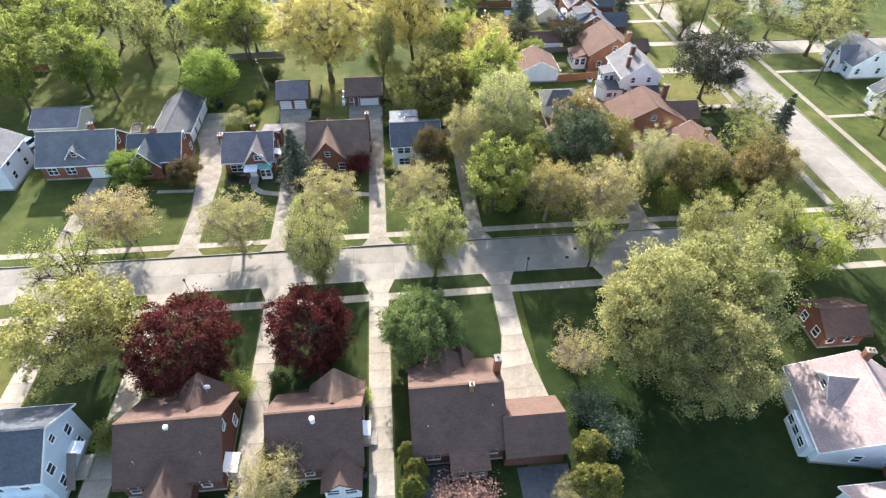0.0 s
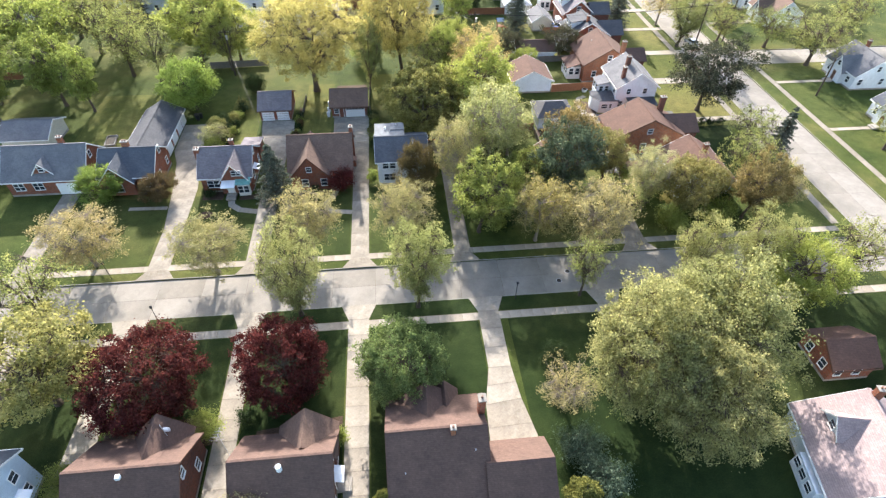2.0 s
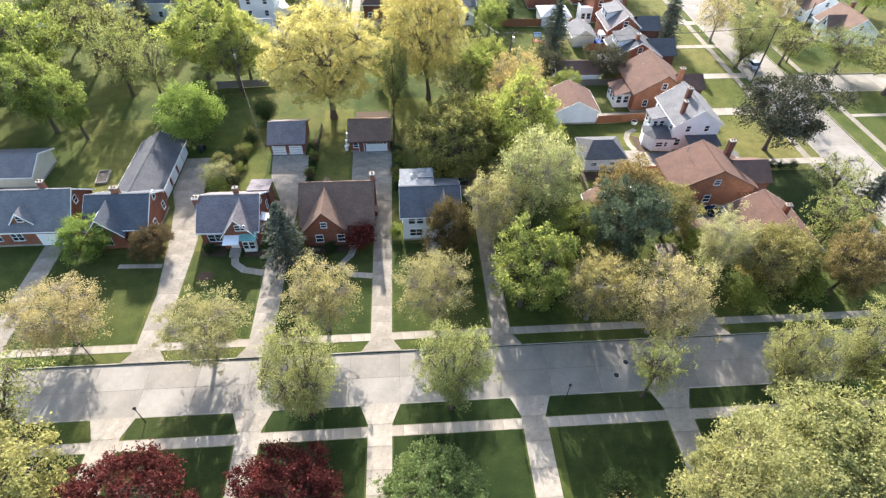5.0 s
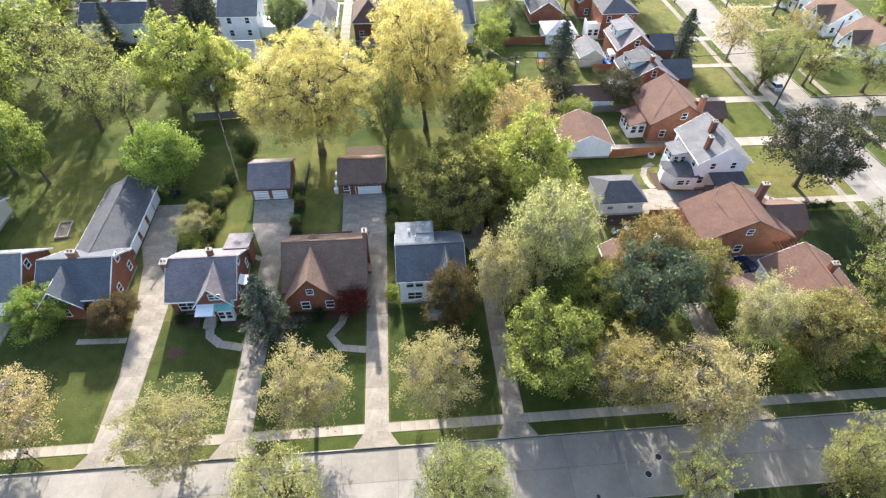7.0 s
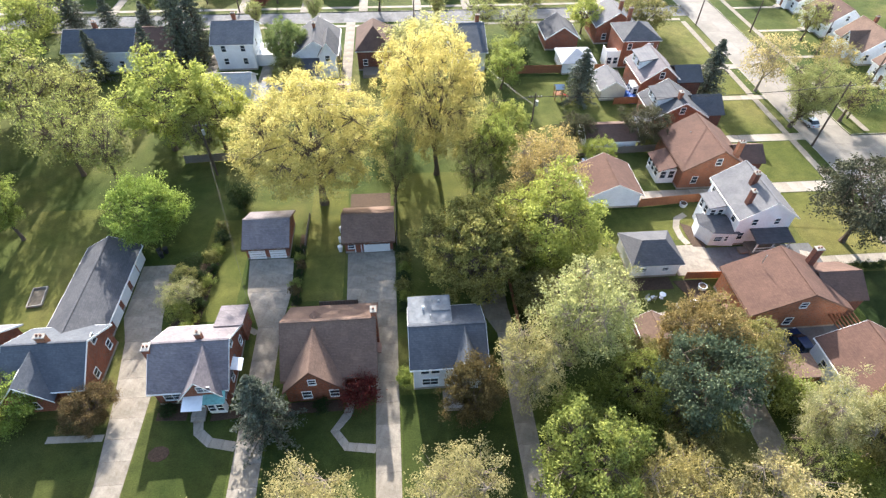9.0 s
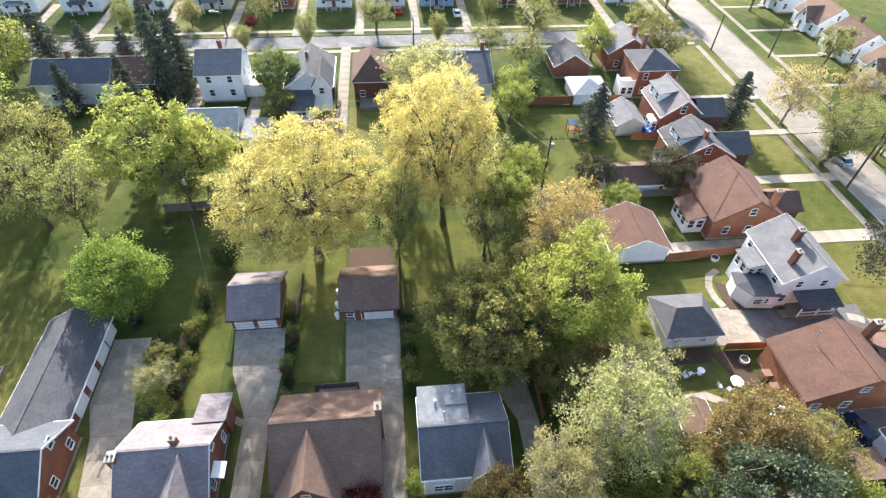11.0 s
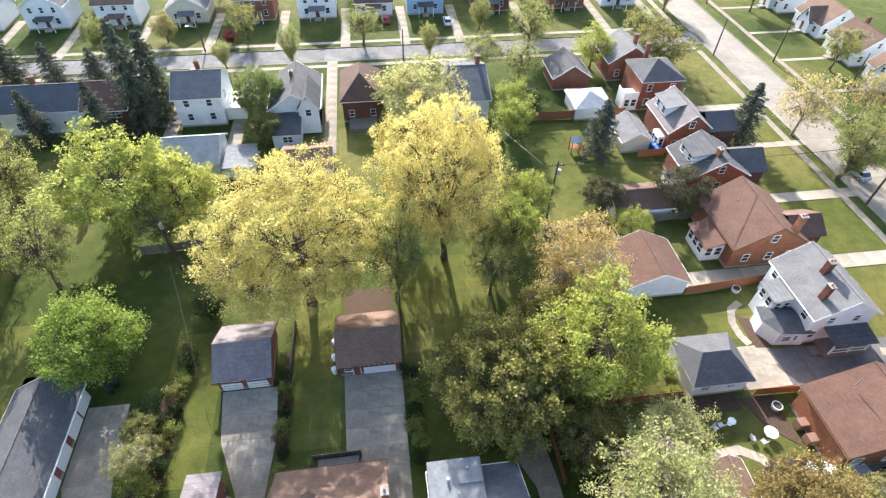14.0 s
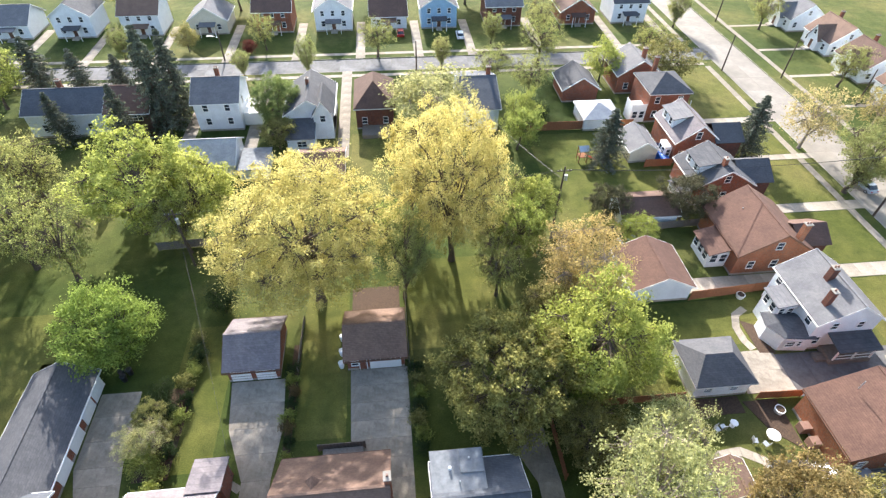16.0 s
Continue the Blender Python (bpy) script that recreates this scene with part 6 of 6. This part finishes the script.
fence(-14.2, 104.0, -14.0, 112.0, 0.8, "grey_wood", "low weathered fence beside brick garage")
fence(-0.6, 104.0, -0.6, 118.0, 1.3, "grey_wood", "weathered fence beside brown-roofed garage")
fence(-11.0, 93.6, -6.0, 93.6, 1.5, "grey_wood", "dark wooden screen behind brick cottage")
fence(14.9, 88.0, 14.9, 97.0, 1.5, "wood", "brown wooden fence beside asphalt drive")

fence(-86.0, 124.6, -76.0, 125.0, 1.7, "wood", "red-brown wooden fence in the shade of trees")
fence(-36.6, 127.2, -23.8, 128.0, 1.6, "grey_wood", "dark weathered fence behind the back lawns")


# ---- poles, lamps, wires ----
def pole(x, y, height, label="dark wooden utility pole beside the street", arm=True, lamp=False, tank=False):
    ob = thing("utility_pole", label, "pole", (x, y, 0))
    part("shaft", tube_mesh([(0, 0, -0.2), (0.02, 0, height * 0.5), (0.03, 0.02, height)], [0.19, 0.16, 0.11], 10), M["pole_wood"], ob)
    if arm:
        part("crossarm", box(-1.1, 1.1, -0.14, -0.03, height - 0.75, height - 0.62, 0.01), M["pole_wood"], ob)
        for k in (-1.0, -0.5, 0.5, 1.0):
            part("insulator", tube_mesh([(k, -0.08, height - 0.62), (k, -0.08, height - 0.42)], [0.05, 0.03], 8), M["metal"], ob)
    if lamp:
        part("bracket", tube_mesh([(0, 0, height - 1.6), (-0.9, 0, height - 1.2), (-2.0, 0, height - 1.1)], [0.05, 0.045, 0.04], 6), M["metal"], ob)
        part("lamp_head", box(-2.6, -1.9, -0.14, 0.14, height - 1.18, height - 1.02, 0.04), M["metal"], ob)
    if tank:
        part("transformer", tube_mesh([(0.32, -0.25, height - 2.2), (0.32, -0.25, height - 1.3)], [0.24, 0.24], 12), M["metal"], ob)


pole(23.7, 127.9, 11.2, "wooden utility pole with transformer in a back garden", tank=True)
pole(76.9, 125.4, 13.0), pole(89.3, 134.0, 13.4, arm=False), pole(76.6, 177.6, 8.4, arm=False), pole(88.6, 173.0, 8.6, arm=False), pole(97.7, 159.6, 8.2, arm=False)
pole(96.6, 105.0, 8.4, "grey street lamp pole with arm", arm=False, lamp=True)
pole(-38.7, 191.0, 7.0, "street lamp pole on the back street", arm=False, lamp=True), pole(5.5, 182.6, 7.0, "thin pole on the back street", arm=False), pole(88.9, 206.0, 9.0, arm=False), pole(34.0, 182.8, 8.4, "thin pole on the back street", arm=False)
pole(-30.6, 123.6, 10.5, "utility pole among back garden trees", tank=True)


def wire(a, b, sag):
    pts = [Vector(a).lerp(Vector(b), k / 12) - Vector((0, 0, sag * 4 * (k / 12) * (1 - k / 12))) for k in range(13)]
    ob = part("cable", tube_mesh(pts, [0.018] * 13, 5), M["black"])
    tagged(ob, "thin black overhead cable between poles", "cable")


for dx in (-0.9, 0.0, 0.9):
    wire((23.7 + dx, 127.9, 10.7), (-30.6 + dx, 123.6, 10.0), 1.2)
    wire((23.7 + dx, 127.9, 10.7), (76.9 + dx, 125.4, 12.4), 1.2)
wire((-30.6, 123.6, 8.6), (-18.6, 89.9, 4.2), 0.9)
wire((23.7, 127.9, 9.0), (13.0, 164.2, 5.6), 0.9)


def lamp_post(x, y, h=3.3):
    ob = thing("lamp_post", "small dark lamp post on the tree lawn", "lamp", (x, y, 0))
    part("post", tube_mesh([(0, 0, -0.1), (0, 0, 0.5), (0, 0, h - 0.4)], [0.07, 0.05, 0.04], 8), M["black"], ob)
    part("lantern", tube_mesh([(0, 0, h - 0.4), (0, 0, h - 0.05), (0, 0, h + 0.1)], [0.1, 0.2, 0.05], 8), M["black"], ob)


lamp_post(19.3, 53.3), lamp_post(-28.4, 53.3), lamp_post(-37.2, 61.9)
for x, y in ((26.3, 56.2), (28.0, 57.9)):
    ob = thing("manhole_cover", "round dark iron manhole cover in the road", "manhole", (x, y, ROAD_Z))
    part("rim", tube_mesh([(0, 0, -0.01), (0, 0, 0.008)], [0.42, 0.42], 20), M["metal"], ob)
    part("lid", tube_mesh([(0, 0, 0.0), (0, 0, 0.014)], [0.35, 0.35], 20), M["black"], ob)


# ---- vehicles ----
def car(x, y, turn, paint, label, van=False):
    ob = thing("car", label, "car", (x, y, 0.05), radians(turn))
    prof = [(-2.2, 0.35), (-2.2, 0.75), (-2.05, 0.92), (-1.3, 1.0), (1.05, 0.98), (2.1, 0.8), (2.25, 0.6), (2.2, 0.35)]
    cab = [(-1.85, 0.95), (-1.35, 1.48), (0.35, 1.5), (1.15, 0.95)] if not van else [(-2.1, 0.95), (-2.0, 1.7), (0.6, 1.72), (1.4, 0.95)]

    def body(p, w0, w1):
        v = [(a, s * (w0 if z < 1.1 else w1), z) for s in (-1, 1) for a, z in p]
        n = len(p)
        return mesh("body", v, [tuple(range(n)), tuple(range(2 * n - 1, n - 1, -1))] + [(i, n + i, n + (i + 1) % n, (i + 1) % n) for i in range(n)])

    me = body(prof, 0.88, 0.88)
    bm = bmesh.new()
    bm.from_mesh(me)
    bmesh.ops.recalc_face_normals(bm, faces=bm.faces[:])
    bmesh.ops.bevel(bm, geom=bm.edges[:], offset=0.07, segments=2, affect="EDGES")
    bm.to_mesh(me)
    bm.free()
    part("body", me, M[paint], ob)
    me = body(cab, 0.8, 0.66)
    bm = bmesh.new()
    bm.from_mesh(me)
    bmesh.ops.recalc_face_normals(bm, faces=bm.faces[:])
    bm.to_mesh(me)
    bm.free()
    part("cabin_glass", me, M["glass"], ob)
    top = [p for p in cab if p[1] > 1.2]
    part("roof", box(top[0][0] + 0.02, top[1][0] - 0.02, -0.66, 0.66, top[0][1] - 0.02, top[0][1] + 0.05, 0.03), M[paint], ob)
    wheel = tube_mesh([(0, -0.1, 0), (0, 0.1, 0)], [0.33, 0.33], 14)
    hub = tube_mesh([(0, -0.11, 0), (0, 0.11, 0)], [0.2, 0.2], 10)
    for a in (-1.35, 1.4):
        for s in (-0.84, 0.84):
            w = part("wheel", wheel, M["tyre"], ob, at=(a, s, 0.33))
            part("rim", hub, M["metal"], w)
    for s in (-0.6, 0.6):
        part("headlight", box(2.12, 2.27, s - 0.18, s + 0.18, 0.62, 0.76, 0.02), M["awning"], ob)
        part("tail_light", box(-2.24, -2.12, s - 0.16, s + 0.16, 0.68, 0.82, 0.02), M["red_paint"], ob)


car(46.4, 83.6, 90, "silver", "silver blue car parked in a shaded yard"), car(50.2, 83.2, 95, "navy", "dark blue car parked beside brick house")
car(10.9, 95.0, 90, "black", "black car parked on asphalt drive"), car(2.8, 202.8, 90, "red_paint", "dark red car on a far driveway"), car(17.8, 200.5, 90, "white", "white car on a far driveway")
car(47.4, 147.0, 8, "navy", "dark blue car behind brick house"), car(34.6, 122.6, 10, "silver", "pale car parked behind garage"), car(-66.6, 93.6, 70, "white", "white pickup-like car by the shed", True)
car(80.2, 132.6, 95, "silver", "silver car parked on the side street")

# boat on the yard
boat = thing("motor_boat", "white motor boat with dark open cockpit on a yard", "boat", (39.9, 86.0, 0.05), radians(-6))
hull = []
for px, hw in ((-3.4, 1.05), (-1.5, 1.15), (0.8, 1.1), (2.4, 0.75), (3.6, 0.05)):
    hull.append([(px, -hw, 1.35), (px, -hw * 0.75, 0.6), (px, 0, 0.35), (px, hw * 0.75, 0.6), (px, hw, 1.35)])
hv = [c for row in hull for c in row]
hf = [(5 * i + j, 5 * i + j + 1, 5 * i + j + 6, 5 * i + j + 5) for i in range(4) for j in range(4)] + [(0, 1, 2, 3, 4)]
part("hull", mesh("hull", hv, hf), M["white"], boat)
part("foredeck", mesh("deck", [(0.6, -1.1, 1.36), (2.4, -0.75, 1.42), (3.6, 0, 1.4), (2.4, 0.75, 1.42), (0.6, 1.1, 1.36)], [(0, 1, 2, 3, 4)]), M["white"], boat)
part("hatch", box(1.5, 2.1, -0.22, 0.22, 1.4, 1.5, 0.04), M["black"], boat)
part("cockpit_cover", box(-3.2, 0.6, -0.98, 0.98, 1.1, 1.32, 0.08), M["black"], boat, "black tarpaulin")
part("windscreen", slab([(0.5, -0.9, 1.35), (0.5, 0.9, 1.35), (0.1, 0.8, 1.85), (0.1, -0.8, 1.85)], 0.03), M["glass"], boat)
part("engine", box(-3.9, -3.4, -0.25, 0.25, 0.6, 1.6, 0.08), M["black"], boat)
part("trailer", join(box(-3.0, 3.9, -0.06, 0.06, 0.28, 0.4), box(-1.6, -1.4, -1.0, 1.0, 0.28, 0.4), tube_mesh([(-1.5, -1.08, 0.3), (-1.5, -0.9, 0.3)], [0.3, 0.3], 12), tube_mesh([(-1.5, 0.9, 0.3), (-1.5, 1.08, 0.3)], [0.3, 0.3], 12)), M["metal"], boat)


# ---- garden things ----
def round_table(x, y, r):
    ob = thing("garden_table", "round white garden table on the lawn", "table", (x, y, 0))
    part("tabletop", tube_mesh([(0, 0, 0.70), (0, 0, 0.75)], [r, r], 24), M["white"], ob)
    part("pedestal", tube_mesh([(0, 0, 0), (0, 0, 0.1), (0, 0, 0.7)], [0.3, 0.07, 0.06], 10), M["white"], ob)


def garden_chair(x, y, turn):
    ob = thing("garden_chair", "grey metal garden chair on the lawn", "chair", (x, y, 0), radians(turn))
    part("seat", box(-0.3, 0.3, -0.3, 0.3, 0.4, 0.46, 0.02), M["metal"], ob)
    part("backrest", box(-0.3, 0.3, 0.27, 0.33, 0.46, 1.0, 0.02), M["metal"], ob)
    for a in (-0.26, 0.26):
        for b in (-0.26, 0.26):
            part("leg", box(a - 0.02, a + 0.02, b - 0.02, b + 0.02, 0, 0.4), M["metal"], ob)


round_table(39.2, 90.4, 0.75), round_table(35.5, 92.2, 0.45)
garden_chair(33.4, 91.8, 20), garden_chair(34.2, 92.0, 190), garden_chair(37.0, 90.1, 80), garden_chair(38.0, 89.6, 200)


def bin_(x, y, mat="black"):
    ob = thing("waste_bin", "wheeled waste bin beside a garage" if mat == "black" else "white rounded storage drum beside a garage", "bin", (x, y, 0))
    part("body", tube_mesh([(0, 0, 0.02), (0, 0, 0.9), (0, 0, 1.0)], [0.28, 0.36, 0.36], 12), M[mat], ob)
    part("lid", tube_mesh([(0, 0, 1.0), (0, 0, 1.08)], [0.39, 0.3], 12), M[mat], ob)


bin_(-35.0, 105.4), bin_(-34.2, 105.6), bin_(-34.6, 104.7), bin_(-0.3, 103.0), bin_(-4.0, 25.4), bin_(-17.4, 25.0)
for yy in (104.2, 106.0, 108.2):
    bin_(-8.9, yy, "white")
sand = thing("sandpit", "weathered wooden sandpit frame on the grass", "sandpit", (-49.1, 98.2, 0), radians(8))
for name, b in (("long_side", (-0.95, -0.8, -1.7, 1.7)), ("long_side", (0.8, 0.95, -1.7, 1.7)), ("short_side", (-0.8, 0.8, -1.7, -1.55)), ("short_side", (-0.8, 0.8, 1.55, 1.7))):
    part(name, box(*b, 0.0, 0.35, 0.02), M["kerb"], sand)
part("sand", box(-0.8, 0.8, -1.55, 1.55, 0.0, 0.15), M["bed"], sand)
play = thing("play_tower", "wooden play tower with blue and white roof", "play tower", (33.2, 144.8, 0))
for a in (-0.7, 0.7):
    for b in (-0.7, 0.7):
        part("post", box(a - 0.06, a + 0.06, b - 0.06, b + 0.06, 0, 2.6), M["wood"], play)
part("deck", box(-0.75, 0.75, -0.75, 0.75, 1.1, 1.2), M["wood"], play)
part("roof_slope", slab([(-0.9, 0, 3.2), (0.9, 0, 3.2), (0.9, -0.95, 2.5), (-0.9, -0.95, 2.5)], 0.05), M["silver"], play)
part("roof_slope", slab([(-0.9, 0, 3.2), (0.9, 0, 3.2), (0.9, 0.95, 2.5), (-0.9, 0.95, 2.5)], 0.05), M["blue_tarp"], play)
part("slide", slab([(0.7, -0.3, 1.2), (0.7, 0.3, 1.2), (2.8, 0.3, 0.15), (2.8, -0.3, 0.15)], 0.06), M["red_paint"], play)
for x, y in ((41.8, 93.4), (46.0, 110.6)):
    ob = thing("planter_tub", "round white tub standing by a wall", "planter", (x, y, 0))
    part("tub", tube_mesh([(0, 0, 0), (0, 0, 0.6)], [0.5, 0.6], 18), M["white"], ob)
    part("filling", tube_mesh([(0, 0, 0.55), (0, 0, 0.62)], [0.5, 0.48], 18), M["mulch"], ob)
tarp = thing("tarpaulin", "crumpled blue tarpaulin behind the brick bungalow", "tarpaulin", (-18.6, 23.4, 0))
part("sheet", mesh("tarp", [(0.25 * i, 0.25 * j, 0.25 + 0.22 * math.sin(i * 1.7 + j) * math.cos(j * 1.3)) for j in range(6) for i in range(8)], [(8 * j + i, 8 * j + i + 1, 8 * j + i + 9, 8 * j + i + 8) for j in range(5) for i in range(7)]), M["blue_tarp"], tarp)
aerial = thing("roof_aerial", "thin metal television aerial on the roof", "aerial", (-14.2, 31.6, 0))
part("mast", tube_mesh([(0, 0, 0), (0, 0, 9.4)], [0.03, 0.02], 6), M["metal"], aerial)
for k in range(5):
    part("rod", tube_mesh([(-0.7 + 0.08 * k, 0.28 * k - 0.5, 9.2), (0.7 - 0.08 * k, 0.28 * k - 0.5, 9.2)], [0.012, 0.012], 4), M["metal"], aerial)
part("boom", tube_mesh([(0, -0.6, 9.2), (0, 0.8, 9.2)], [0.015, 0.015], 4), M["metal"], aerial)
for k in range(9):
    tree(("bush", "dark", "olive")[k % 3], -27.2 + 0.35 * math.sin(k * 2.1) + 0.1 * k, 92.6 + 2.1 * k, 1.5 + 0.35 * (k % 3), 0.9 + 0.12 * (k % 4), "hedge between back lawns")
for k in range(8):
    tree(("bush", "dark", "brown")[k % 3], -14.5 + 0.3 * math.sin(k * 1.7), 93.0 + 1.6 * k, 1.2 + 0.25 * (k % 3), 0.7 + 0.1 * (k % 4), "hedge beside the concrete drive")
for k in range(7):
    tree(("dark", "bush", "olive")[k % 3], 0.2 + 0.3 * math.sin(k * 1.9), 92.5 + 1.7 * k, 1.6 + 0.3 * (k % 3), 0.9 + 0.12 * (k % 4), "hedge beside the wide drive")
for x, y in ((63.6, 95.2), (65.6, 95.4), (67.6, 95.4), (69.6, 95.4)):
    tree("dark", x, y, 1.3, 0.9, "clipped shrubs along the path")

# a covered heap in the yard beside the brick houses
heap = thing("covered_trailer", "trailer under a crumpled bright blue tarpaulin", "trailer", (47.9, 143.6, 0))
part("cover", mesh("cover", [((i - 4) * 0.28, (j - 5) * 0.34, 0.0 if i in (0, 8) or j in (0, 10) else 1.35 + 0.18 * math.sin(i * 1.9 + j) * math.cos(j * 1.4)) for j in range(11) for i in range(9)],
     [(9 * j + i, 9 * j + i + 1, 9 * j + i + 10, 9 * j + i + 9) for j in range(10) for i in range(8)]), M["blue_tarp"], heap)
for k in (-0.9, 0.9):
    part("wheel", tube_mesh([(k - 0.1, 0, 0.3), (k + 0.1, 0, 0.3)], [0.3, 0.3], 14), M["tyre"], heap)
